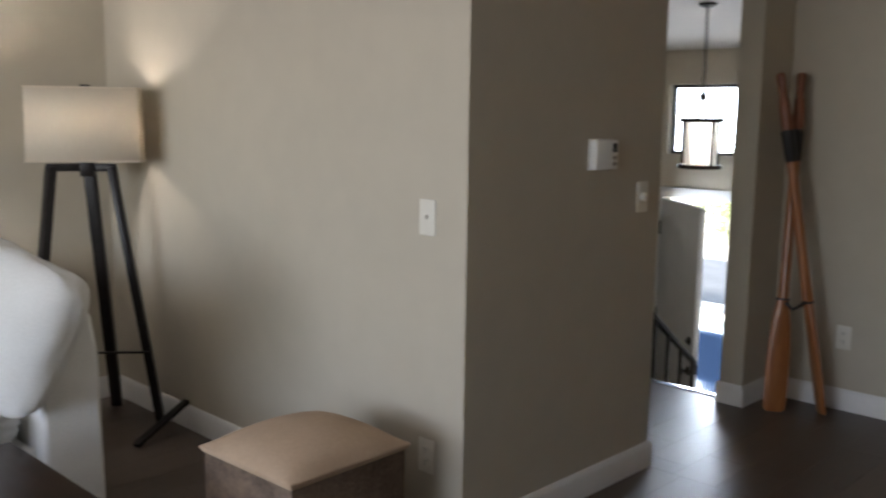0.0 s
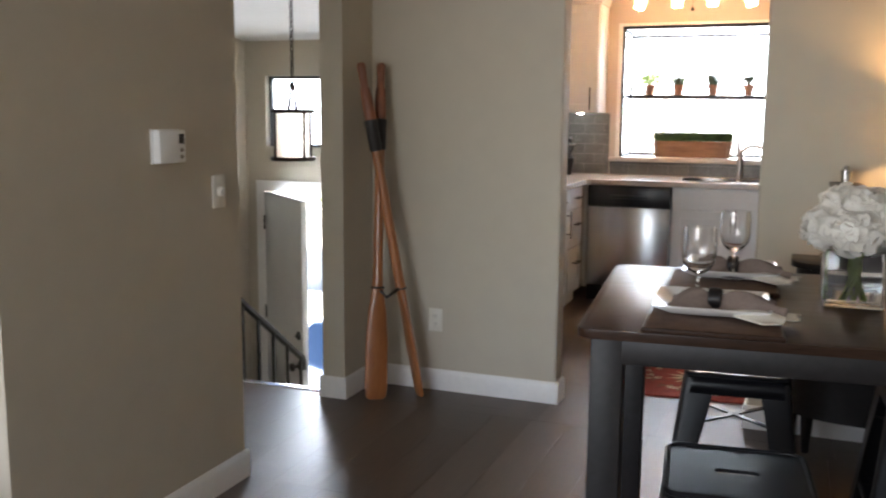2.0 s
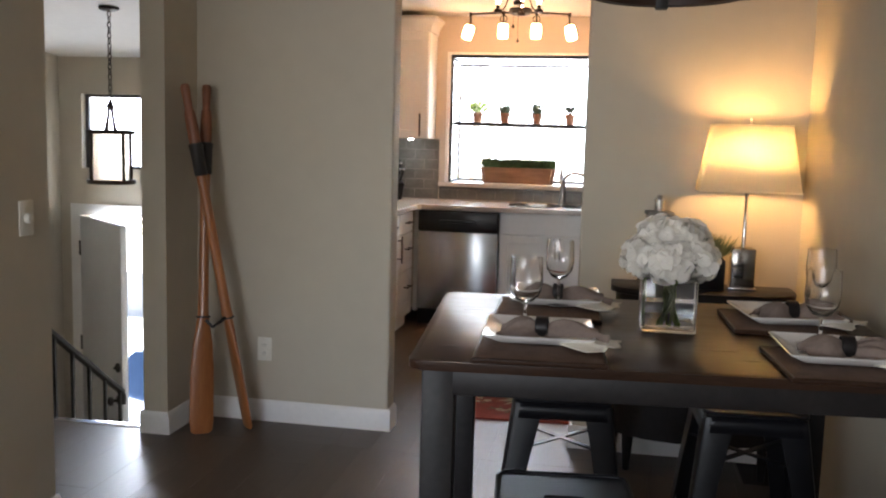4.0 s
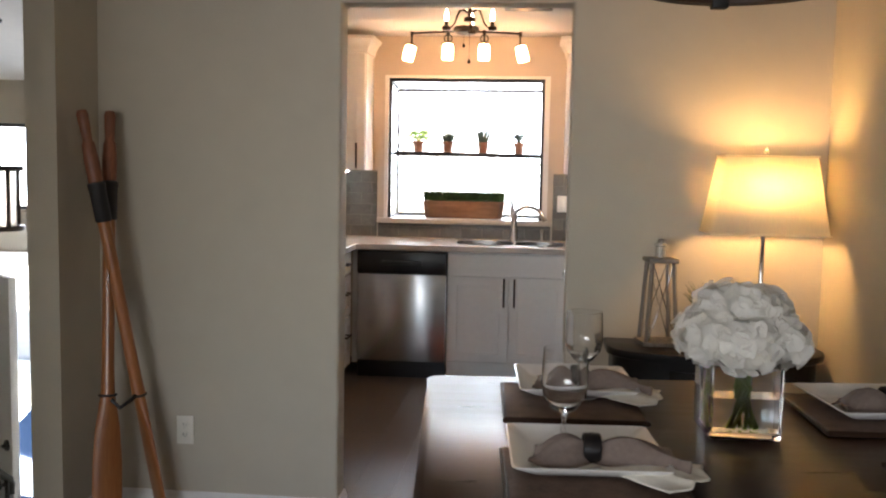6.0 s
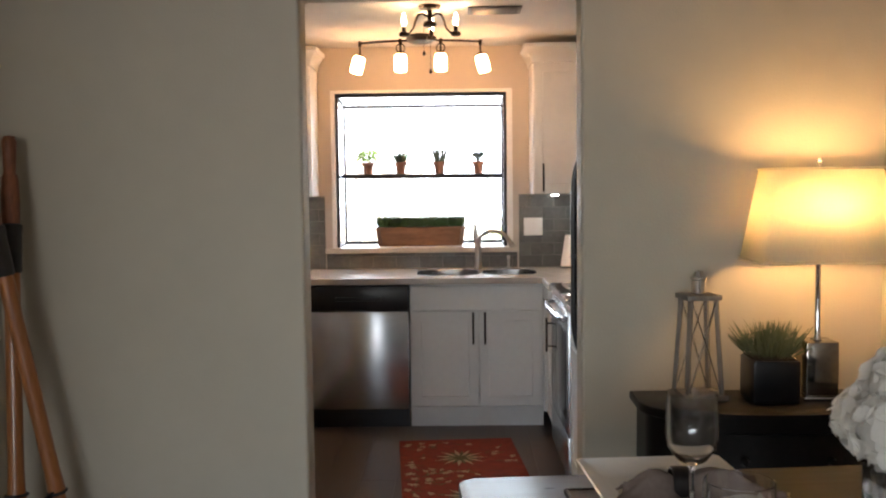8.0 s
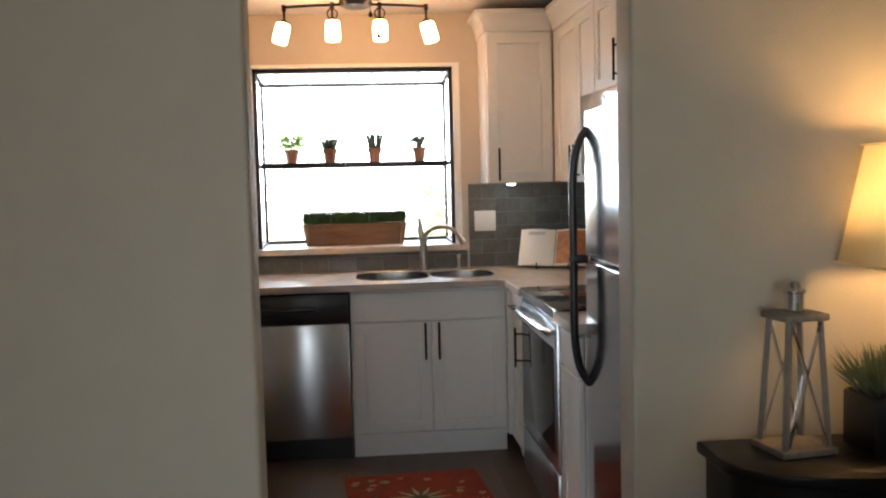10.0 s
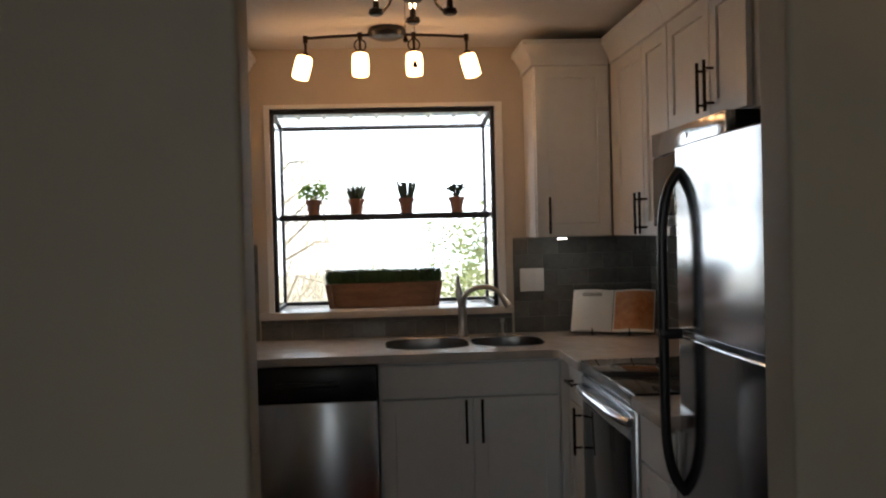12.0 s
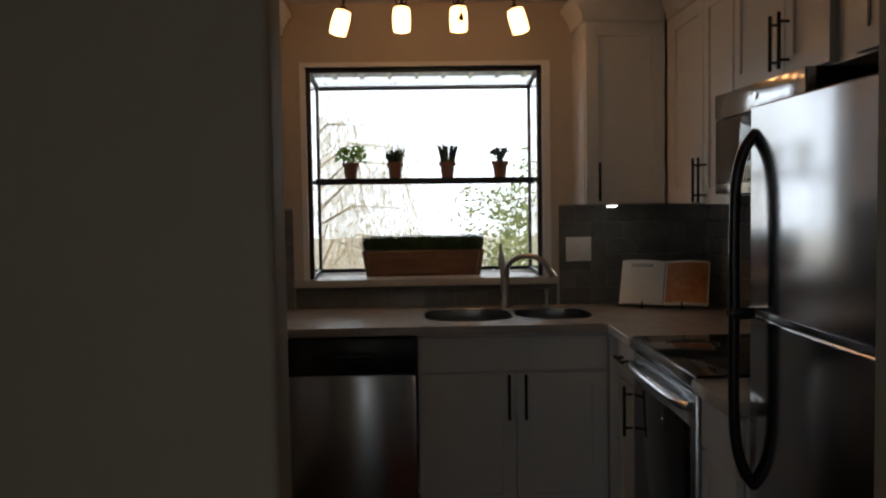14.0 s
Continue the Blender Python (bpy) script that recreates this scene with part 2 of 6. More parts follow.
def tube(points, r, seg=10, closed=False, radii=None, flat=1.0):
    """A bent round rod through the points."""
    bm = bmesh.new()
    pts = [Vector(p) for p in points]
    rings = []
    n = len(pts)
    up = None
    for i, p in enumerate(pts):
        a = pts[(i - 1) % n] if closed or i else p
        b = pts[(i + 1) % n] if closed or i < n - 1 else p
        t = (b - a).normalized()
        if up is None:
            up = t.orthogonal().normalized()
        up = (up - t * up.dot(t)).normalized()
        s = t.cross(up)
        rr = radii[i] if radii else r
        rings.append([bm.verts.new(p + (up * math.cos(k / seg * math.tau) + s * math.sin(k / seg * math.tau) * flat) * rr) for k in range(seg)])
    for i in range(n if closed else n - 1):
        A, B = rings[i], rings[(i + 1) % n]
        for k in range(seg):
            bm.faces.new((A[k], A[(k + 1) % seg], B[(k + 1) % seg], B[k]))
    if not closed:
        bm.faces.new(rings[0][::-1]), bm.faces.new(rings[-1])
    return bm


def lathe(profile, seg=28, squash=1.0):
    """A turned shape from (radius, height) pairs, lowest first."""
    bm = bmesh.new()
    rings = []
    for r, z in profile:
        if r < 1e-5:
            rings.append([bm.verts.new((0, 0, z))])
        else:
            rings.append([bm.verts.new((r * math.cos(k / seg * math.tau), r * squash * math.sin(k / seg * math.tau), z)) for k in range(seg)])
    for A, B in zip(rings, rings[1:]):
        for k in range(seg):
            j = (k + 1) % seg
            if len(A) == 1 and len(B) > 1:
                bm.faces.new((A[0], B[j], B[k]))
            elif len(B) == 1 and len(A) > 1:
                bm.faces.new((A[k], A[j], B[0]))
            elif len(A) > 1:
                bm.faces.new((A[k], A[j], B[j], B[k]))
    return bm


def prism(poly, z0, z1, bevel=0.0):
    bm = bmesh.new()
    a = [bm.verts.new((x, y, z0)) for x, y in poly]
    b = [bm.verts.new((x, y, z1)) for x, y in poly]
    n = len(poly)
    bm.faces.new(a[::-1]), bm.faces.new(b)
    for i in range(n):
        bm.faces.new((a[i], a[(i + 1) % n], b[(i + 1) % n], b[i]))
    if bevel:
        es = [e for e in bm.edges if abs(e.verts[0].co.z - e.verts[1].co.z) < 1e-6]
        bmesh.ops.bevel(bm, geom=es, offset=bevel, segments=2, affect="EDGES", profile=0.5)
    return bm


def moved(bm, m):
    bmesh.ops.transform(bm, matrix=m, verts=bm.verts)
    return bm


def mesh_of(name, bm, material, smooth=True):
    bmesh.ops.recalc_face_normals(bm, faces=bm.faces)
    me = bpy.data.meshes.new(name)
    if smooth:
        for f in bm.faces:
            f.smooth = True
        for e in bm.edges:
            if len(e.link_faces) == 2 and e.calc_face_angle(0) > radians(38):
                e.smooth = False
    bm.to_mesh(me)
    bm.free()
    me.materials.append(material)
    return me


def part(name, bm, material, parent=None, label="", m=None):
    ob = new(name, mesh_of(name, bm, material))
    if parent:
        ob.parent = parent
    if m is not None:
        ob.matrix_local = m
    if label:
        ob["label"] = label
    return ob


def thing(name, label, category, m=None, group=""):
    ob = new(name)
    ob.empty_display_size = 0.1
    if m is not None:
        ob.matrix_world = m
    return tagged(ob, label, category, group)


def structure(name, bm, material, label=""):
    return tagged(part(name, bm, material), label, kind="structure")


def fn_bevel(ob, w=0.004):
    md = ob.modifiers.new("soft_edges", "BEVEL")
    md.width, md.segments, md.limit_method = w, 2, "ANGLE"
    return ob


# ---- plan, in metres ----
Y_BRIGHT = -4.975      # living room wall behind the lamp
X_THERMO = -0.455      # wall with the thermostat
Y_THERMO_END = -3.877
Y_PART = -2.553        # partition between dining room and kitchen, dining face
T = 0.12
X_OPEN_L, X_OPEN_R, Z_OPEN = 0.425, 1.297, 2.043
X_STUB = -0.546        # short wall beside the oars, dining face
Y_STUB = -2.875
X_EAST = 2.235
X_WEST = -2.80
Y_SOUTH = -9.5
Y_WIN = 0.655          # kitchen window wall
X_K_W, X_K_E = -0.64, 2.03
Z_CEIL, Z_KCEIL = 2.44, 2.37
Y_DOOR = -1.0          # entry wall
X_ENTRY_W = -2.30
Z_LAND = -1.19
Y_EDGE = -2.80         # top of the stairs

# ---- large structure ----
structure("wall_west", boxm(X_WEST - T, X_WEST, Y_SOUTH, Y_BRIGHT + T, 0, Z_CEIL), M_WALL)
structure("wall_bright", boxm(X_WEST, X_THERMO, Y_BRIGHT, Y_BRIGHT + T, 0, Z_CEIL), M_WALL)
structure("wall_thermostat", boxm(X_THERMO - T, X_THERMO, Y_BRIGHT + T, Y_THERMO_END, 0, Z_CEIL), M_WALL)
structure("wall_hall_closing", boxm(X_ENTRY_W, X_THERMO - T, Y_THERMO_END - T, Y_THERMO_END, 0, Z_CEIL), M_WALL)
# partition with its opening
bm = moved(prism([(X_STUB - 0.05, -0.05), (X_OPEN_L, -0.05), (X_OPEN_L, Z_OPEN), (X_OPEN_R, Z_OPEN), (X_OPEN_R, -0.05), (X_EAST + 0.05, -0.05), (X_EAST + 0.05, Z_CEIL + 0.05), (X_STUB - 0.05, Z_CEIL + 0.05)], -T, 0), Matrix.Translation((0, Y_PART, 0)) @ pose(0, 0, 0, 90, 0, 0))
fn_bevel(structure("wall_partition", bm, M_WALL), 0.012).modifiers[0].harden_normals = True
structure("wall_stub", boxm(X_STUB - 0.118, X_STUB, Y_STUB, Y_PART + T, 0, Z_CEIL), M_WALL)
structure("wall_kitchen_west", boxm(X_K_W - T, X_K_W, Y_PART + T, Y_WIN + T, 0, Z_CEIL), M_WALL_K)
structure("wall_stairwell_east", boxm(X_K_W - T - 0.002, X_STUB - 0.12, Y_PART + T, Y_DOOR, Z_LAND, -0.02), M_WALL)
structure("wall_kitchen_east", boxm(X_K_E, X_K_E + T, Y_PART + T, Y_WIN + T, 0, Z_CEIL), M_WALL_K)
structure("wall_east", boxm(X_EAST, X_EAST + T, Y_SOUTH, Y_PART + T, 0, Z_CEIL), M_WALL)
# kitchen window wall, with the garden window's opening
WX0, WX1, WZ0, WZ1 = 0.094, 1.234, 1.05, 2.074
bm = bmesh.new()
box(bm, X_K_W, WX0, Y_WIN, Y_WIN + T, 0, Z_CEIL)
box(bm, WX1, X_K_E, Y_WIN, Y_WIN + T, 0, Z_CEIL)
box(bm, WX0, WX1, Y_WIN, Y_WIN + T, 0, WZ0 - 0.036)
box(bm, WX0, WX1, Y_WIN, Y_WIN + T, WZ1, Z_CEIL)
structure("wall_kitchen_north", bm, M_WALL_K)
# south wall with the picture window behind the walk
bm = bmesh.new()
box(bm, X_WEST - T, -2.4, Y_SOUTH - T, Y_SOUTH, 0, Z_CEIL)
box(bm, 1.2, X_EAST + T, Y_SOUTH - T, Y_SOUTH, 0, Z_CEIL)
box(bm, -2.4, 1.2, Y_SOUTH - T, Y_SOUTH, 0, 0.75)
box(bm, -2.4, 1.2, Y_SOUTH - T, Y_SOUTH, 2.15, Z_CEIL)
structure("wall_south", bm, M_WALL)
# entry: west wall, door wall
structure("wall_entry_west", boxm(X_ENTRY_W - T, X_ENTRY_W, Y_THERMO_END - T, Y_DOOR + T, Z_LAND, 3.0), M_WALL)
DX0, DX1, DZ1 = -2.150, -1.26, 0.82
EX0, EX1, EZ0, EZ1 = -2.135, -1.15, 1.135, 1.635
bm = bmesh.new()
box(bm, X_ENTRY_W, DX0, Y_DOOR, Y_DOOR + T, Z_LAND, 3.0)
box(bm, EX1, X_K_W - T, Y_DOOR, Y_DOOR + T, Z_LAND, 3.0)
box(bm, DX1, EX1, Y_DOOR, Y_DOOR + T, Z_LAND, EZ0)
box(bm, DX0, DX1, Y_DOOR, Y_DOOR + T, DZ1, EZ0)
box(bm, DX0, EX1, Y_DOOR, Y_DOOR + T, EZ1, 3.0)
box(bm, DX0, EX0, Y_DOOR, Y_DOOR + T, EZ0, EZ1)
structure("wall_entry_north", bm, M_WALL)
# ceilings
structure("ceiling_living", boxm(X_WEST - T, X_EAST + T, Y_SOUTH - T, Y_PART + T, Z_CEIL, Z_CEIL + 0.1), M_CEIL)
structure("ceiling_kitchen", boxm(X_K_W, X_K_E, Y_PART + T, Y_WIN, Z_KCEIL, Z_KCEIL + 0.06), M_CEIL)
bm = bmesh.new()
za, zb = 1.879, 1.879 + 0.13 * 1.95
v = [bm.verts.new(p) for p in ((X_ENTRY_W, Y_DOOR, za), (X_STUB - 0.118, Y_DOOR, za), (X_STUB - 0.118, -2.95, zb), (X_ENTRY_W, -2.95, zb))]
w = [bm.verts.new(p.co + Vector((0, 0, 0.08))) for p in v]
bm.faces.new(v), bm.faces.new(w[::-1])
for i in range(4):
    bm.faces.new((v[i], v[(i + 1) % 4], w[(i + 1) % 4], w[i]))
structure("ceiling_entry", bm, M_CEIL)
# unseen slab, added to keep direct sun out of the south window
structure("sun_blocker_south", boxm(X_WEST - 1, X_EAST + 1, Y_SOUTH - 2.2, Y_SOUTH - T, 2.2, 2.3), M_WHITE)
structure("wall_entry_gable", boxm(X_ENTRY_W, X_STUB - 0.118, -2.95, -2.87, zb - 0.005, 3.0), M_WALL)
# floors
structure("floor", boxm(X_WEST, X_EAST, Y_SOUTH, Y_THERMO_END, -0.12, -0.006), M_SUB)
structure("floor_dining", boxm(X_ENTRY_W, X_EAST, Y_THERMO_END, Y_EDGE, -0.12, -0.006), M_SUB)
structure("floor_kitchen", boxm(X_STUB - 0.118, X_EAST, Y_EDGE, Y_WIN, -0.12, -0.006), M_SUB)
structure("floor_landing", boxm(X_ENTRY_W, X_K_W - T, Y_EDGE + 1.25, Y_DOOR + T, Z_LAND - 0.1, Z_LAND), M_PLANK)
bm = bmesh.new()
for i in range(5):
    box(bm, X_ENTRY_W, X_K_W - T, Y_EDGE + 0.25 * i, Y_EDGE + 0.25 * (i + 1), Z_LAND, -0.198 * (i + 1))
structure("stairs", bm, M_PLANK, "dark wooden stairs going down to the landing")
structure("stair_nosing", boxm(X_ENTRY_W, X_STUB - 0.118, Y_EDGE - 0.03, Y_EDGE + 0.02, -0.02, 0.004, bevel=0.004), M_STEEL_H, "pale metal strip on the top stair edge")


def baseboard(x0, y0, x1, y1, nx, ny, z=0.0):
    """White baseboard along a wall foot, its outer face towards (nx, ny), with a rounded top."""
    h, t = 0.105, 0.014
    prof = [(0, 0), (t, 0), (t, h - 0.022), (t * 0.75, h - 0.010), (t * 0.3, h), (0, h)]
    bm = bmesh.new()
    ends = []
    for x, y in ((x0, y0), (x1, y1)):
        ends.append([bm.verts.new((x + nx * d, y + ny * d, z + q)) for d, q in prof])
    n = len(prof)
    for i in range(n):
        bm.faces.new((ends[0][i], ends[0][(i + 1) % n], ends[1][(i + 1) % n], ends[1][i]))
    bm.faces.new(ends[0]), bm.faces.new(ends[1][::-1])
    structure("baseboard", bm, M_WHITE, "white painted baseboard")


baseboard(X_WEST, Y_BRIGHT, X_THERMO + 0.014, Y_BRIGHT, 0, -1)
baseboard(X_WEST, Y_SOUTH, X_WEST, Y_BRIGHT - 0.014, 1, 0)
baseboard(X_THERMO, Y_BRIGHT, X_THERMO, Y_THERMO_END + 0.014, 1, 0)
baseboard(X_THERMO - T, Y_THERMO_END, X_THERMO, Y_THERMO_END, 0, 1)
baseboard(X_STUB, Y_PART, X_OPEN_L + 0.014, Y_PART, 0, -1)
baseboard(X_STUB, Y_STUB - 0.014, X_STUB, Y_PART - 0.014, 1, 0)
baseboard(X_STUB - 0.132, Y_STUB, X_STUB, Y_STUB, 0, -1)
baseboard(X_OPEN_L, Y_PART, X_OPEN_L, Y_PART + T, 1, 0)
baseboard(X_OPEN_R - 0.014, Y_PART, X_EAST, Y_PART, 0, -1)
baseboard(X_OPEN_R, Y_PART, X_OPEN_R, Y_PART + T, -1, 0)
baseboard(X_EAST, Y_SOUTH, X_EAST, Y_PART - 0.014, -1, 0)

# outdoors
sky_far = structure("backdrop", moved(prism([(-90, 60), (-60, 85), (0, 95), (60, 85), (90, 60), (90, 61), (60, 86), (0, 96), (-60, 86), (-90, 61)], -3, 55), Matrix.Identity(4)), glow("bright_hazy_sky", (0.84, 0.93, 1.0), 2.9, (0.0, 0.0, 0.0)), "bright hazy sky")
structure("ground", boxm(-400, 400, Y_DOOR + T + 0.02, 700, Z_LAND - 2.0, Z_LAND - 1.60), mat("dry_grass_ground", (0.60, 0.55, 0.44), 0.95, var=0.3, scale=0.8, fine=12))

# ---- kitchen ----


def shaker(x0, x1, z0, z1, t=0.02, rail=0.056):
    """A shaker door or drawer front in the plane y = 0, its face towards -y."""
    bm = boxm(x0, x1, 0, t, z0, z1, bevel=0.0018, seg=1)
    if z1 - z0 > 0.2:
        front = [f for f in bm.faces if f.calc_center_median().y < 1e-5 and f.calc_area() > 0.01]
        bmesh.ops.inset_region(bm, faces=front, thickness=rail, depth=0, use_even_offset=True)
        bmesh.ops.inset_region(bm, faces=front, thickness=0.002, depth=-0.008, use_even_offset=True)
    return bm


def bar_handle(x, z, length, upright=True):
    bm = bmesh.new()
    h = length / 2
    if upright:
        cone(bm, (x, -0.032, z - h), (x, -0.032, z + h), 0.006, seg=10)
        for s in (-1, 1):
            cone(bm, (x, -0.032, z + s * h * 0.68), (x, 0.002, z + s * h * 0.68), 0.0045, seg=8)
    else:
        cone(bm, (x - h, -0.032, z), (x + h, -0.032, z), 0.006, seg=10)
        for s in (-1, 1):
            cone(bm, (x + s * h * 0.68, -0.032, z), (x + s * h * 0.68, 0.002, z), 0.0045, seg=8)
    return bm


def cabinet(name, label, m, x0, x1, z0, z1, depth, fronts, toe=False, crown=False, inside=None):
    """A cabinet unit, local front in y = 0. fronts: (x0, x1, z0, z1, handle x, handle z, handle length, upright)."""
    c = thing(name, label, "cabinet", m)
    part("body", boxm(x0, x1, 0.022, depth, z0 + (0.10 if toe else 0), inside or z1), M_CAB, c)
    if inside:
        part("face_frame", boxm(x0, x1, 0.022, 0.04, inside, z1), M_CAB, c)
    if toe:
        part("toe_kick", boxm(x0, x1, 0.05, depth, z0, z0 + 0.10), M_CAB, c)
        part("base_rail", boxm(x0, x1, 0.004, 0.022, z0 + 0.10, z0 + 0.128), M_CAB, c)
    for a, b, p, q, hx, hz, hl, up in fronts:
        d = part("door" if q - p > 0.2 else "drawer_front", shaker(a, b, p, q), M_CAB, c)
        if hl:
            part("handle", bar_handle(hx, hz, hl, up), M_BRONZE, d, "dark bronze bar handle")
    if crown:
        prof = [(0.0, -0.004), (-0.010, 0.0), (-0.014, 0.03), (-0.045, 0.085), (-0.055, 0.09), (-0.055, 0.112), (0.02, 0.112), (0.02, -0.004)]
        bm = bmesh.new()
        side = crown[2] if len(crown) > 2 else 0
        # side -1 or 1: the moulding turns the corner and runs back along that side of the unit
        ends = []
        if side < 0:
            ends.append([bm.verts.new((crown[0] + y, depth - 0.002, z1 + z)) for y, z in prof])
        ends.append([bm.verts.new((crown[0] + (y if side < 0 else 0), y, z1 + z)) for y, z in prof])
        ends.append([bm.verts.new((crown[1] - (y if side > 0 else 0), y, z1 + z)) for y, z in prof])
        if side > 0:
            ends.append([bm.verts.new((crown[1] - y, depth - 0.002, z1 + z)) for y, z in prof])
        n = len(prof)
        for P, Q in zip(ends, ends[1:]):
            for i in range(n):
                bm.faces.new((P[i], P[(i + 1) % n], Q[(i + 1) % n], Q[i]))
        bm.faces.new(ends[0]), bm.faces.new(ends[-1][::-1])
        bmesh.ops.recalc_face_normals(bm, faces=bm.faces)
        part("crown_moulding", bm, M_CAB, c)
    return c


def facing_west(x, y):
    """Local x runs towards -y, the front looks towards -x."""
    return pose(x, y, 0, 0, 0, -90)


def facing_east(x, y):
    return pose(x, y, 0, 0, 0, 90)


# dishwasher
dw = thing("dishwasher", "stainless steel dishwasher with black control panel under the counter", "dishwasher", pose(0, 0, 0))
part("body", boxm(0.006, 0.604, 0.03, 0.58, 0.02, 0.866), M_BLACK, dw)
part("door_panel", boxm(0.004, 0.606, -0.012, 0.03, 0.118, 0.712, bevel=0.008), M_STEEL, dw, "brushed stainless steel door")
bm = bmesh.new()
box(bm, 0.004, 0.606, -0.016, 0.03, 0.718, 0.866, bevel=0.006)
part("control_panel", bm, M_BLACK, dw, "glossy black control panel")
bm = bmesh.new()
box(bm, 0.17, 0.44, -0.026, -0.014, 0.775, 0.80, bevel=0.005)
part("handle", bm, M_BLACK, dw)
part("toe_kick", boxm(0.006, 0.604, 0.035, 0.06, 0.0, 0.112), M_BLACK, dw)

cabinet("sink_cabinet", "white shaker sink cabinet with two doors and dark bar handles", pose(0, 0, 0), 0.612, 1.412, 0, 0.868, 0.6,
        [(0.622, 1.402, 0.716, 0.858, 0, 0, 0, True),
         (0.622, 1.020, 0.132, 0.706, 0.990, 0.607, 0.19, True), (1.026, 1.402, 0.132, 0.706, 1.060, 0.607, 0.19, True)], toe=True, inside=0.66)
cabinet("corner_cabinet", "narrow white base cabinet beside the range", facing_west(1.425, -0.022), 0.0, 0.40, 0, 0.868, 0.58,
        [(0.10, 0.39, 0.716, 0.858, 0.245, 0.80, 0.14, False), (0.10, 0.39, 0.132, 0.706, 0.345, 0.62, 0.19, True)], toe=True)
cabinet("base_cabinet", "white base cabinet between range and refrigerator", facing_west(1.425, -1.195), 0.0, 0.305, 0, 0.868, 0.58,
        [(0.01, 0.295, 0.716, 0.858, 0.10, 0.79, 0, False), (0.01, 0.295, 0.132, 0.706, 0.05, 0.62, 0, True)], toe=True)
# left run: one corner piece, a stack of drawers, a door cabinet
part("filler_strip", boxm(1.4122, 1.447, -0.0215, 0.02, 0.10, 0.868), M_CAB, bpy.data.objects["sink_cabinet"])
part("filler_strip", boxm(-0.03, 0.001, 0.004, 0.022, 0.10, 0.868), M_CAB, bpy.data.objects["sink_cabinet"])
cabinet("drawer_cabinet", "white three-drawer base cabinet with dark bar handles", facing_east(-0.03, -0.46), 0.0, 0.42, 0, 0.868, 0.58,
        [(0.01, 0.41, 0.716, 0.858, 0.21, 0.79, 0.14, False), (0.01, 0.41, 0.44, 0.706, 0.21, 0.60, 0.14, False), (0.01, 0.41, 0.132, 0.43, 0.21, 0.32, 0.14, False)], toe=True)
cabinet("base_cabinet", "white base cabinet with drawer and door", facing_east(-0.03, -0.98), 0.0, 0.515, 0, 0.868, 0.58,
        [(0.01, 0.505, 0.716, 0.858, 0.26, 0.79, 0.14, False), (0.01, 0.505, 0.132, 0.706, 0.46, 0.62, 0.19, True)], toe=True)
cabinet("base_cabinet", "white base cabinet with drawer and door", facing_east(-0.03, -1.50), 0.0, 0.515, 0, 0.868, 0.58,
        [(0.01, 0.505, 0.716, 0.858, 0.26, 0.79, 0.14, False), (0.01, 0.505, 0.132, 0.706, 0.46, 0.62, 0.19, True)], toe=True)

# upper cabinets
ZU, ZT = 1.398, 2.216
cabinet("upper_cabinet", "white shaker wall cabinet beside the kitchen window", pose(0, 0.335, 0), 1.38, 1.748, ZU, ZT, 0.316,
        [(1.386, 1.744, ZU + 0.004, ZT - 0.004, 1.442, 1.50, 0.175, True)], crown=(1.38, 1.74, -1))
cabinet("upper_cabinet", "white shaker wall cabinet beside the kitchen window", pose(0, 0.335, 0), -0.33, -0.015, ZU, ZT, 0.316,
        [(-0.327, -0.022, ZU + 0.004, ZT - 0.004, -0.075, 1.50, 0.175, True)], crown=(-0.33, -0.015, 1))
tall_unit = cabinet("upper_cabinet", "tall white two-door wall cabinet over the backsplash", facing_west(1.752, 0.33), 0.0, 0.856, ZU, ZT, 0.275,
        [(0.07, 0.515, ZU + 0.004, ZT - 0.004, 0.485, 1.494, 0.175, True), (0.521, 0.852, ZU + 0.004, ZT - 0.004, 0.555, 1.494, 0.175, True)], crown=(0.02, 0.856))
part("filler_strip", boxm(-0.002, 0.067, 0.001, 0.0225, ZU + 0.002, ZT - 0.002), M_CAB, tall_unit)
cabinet("upper_cabinet", "short white two-door wall cabinet over the microwave", facing_west(1.752, -0.53), 0.0, 0.76, 1.79, ZT, 0.275,
        [(0.004, 0.446, 1.796, ZT - 0.004, 0.415, 1.90, 0.17, True), (0.452, 0.756, 1.796, ZT - 0.004, 0.484, 1.90, 0.17, True)], crown=(0, 0.76))
cabinet("upper_cabinet", "white wall cabinet above the refrigerator", facing_west(1.752, -1.294), 0.0, 1.19, 1.79, ZT, 0.275,
        [(0.14, 0.62, 1.796, ZT - 0.004, 0.585, 1.90, 0.17, True), (0.626, 1.17, 1.796, ZT - 0.004, 0.66, 1.90, 0.17, True)], crown=(0, 1.19))
cabinet("upper_cabinet", "tall white wall cabinet over the counter", facing_east(-0.33, -0.56), 0.0, 0.89, ZU, ZT, 0.306,
        [(0.004, 0.43, ZU + 0.004, ZT - 0.004, 0.40, 1.494, 0.175, True), (0.436, 0.83, ZU + 0.004, ZT - 0.004, 0.466, 1.494, 0.175, True)], crown=(0, 0.87))
for x, y in ((1.53, 0.47), (-0.18, 0.47), (-0.47, 0.05), (-0.47, -0.3)):
    p = thing("puck_light", "small lit puck light under a wall cabinet", "light", pose(x, y, ZU), group="puck lights under the wall cabinets")
    part("housing", conem((0, 0, -0.008), (0, 0, -0.0005), 0.03), M_STEEL_H, p)
    part("lens", conem((0, 0, -0.012), (0, 0, -0.008), 0.022), M_PUCK, p)


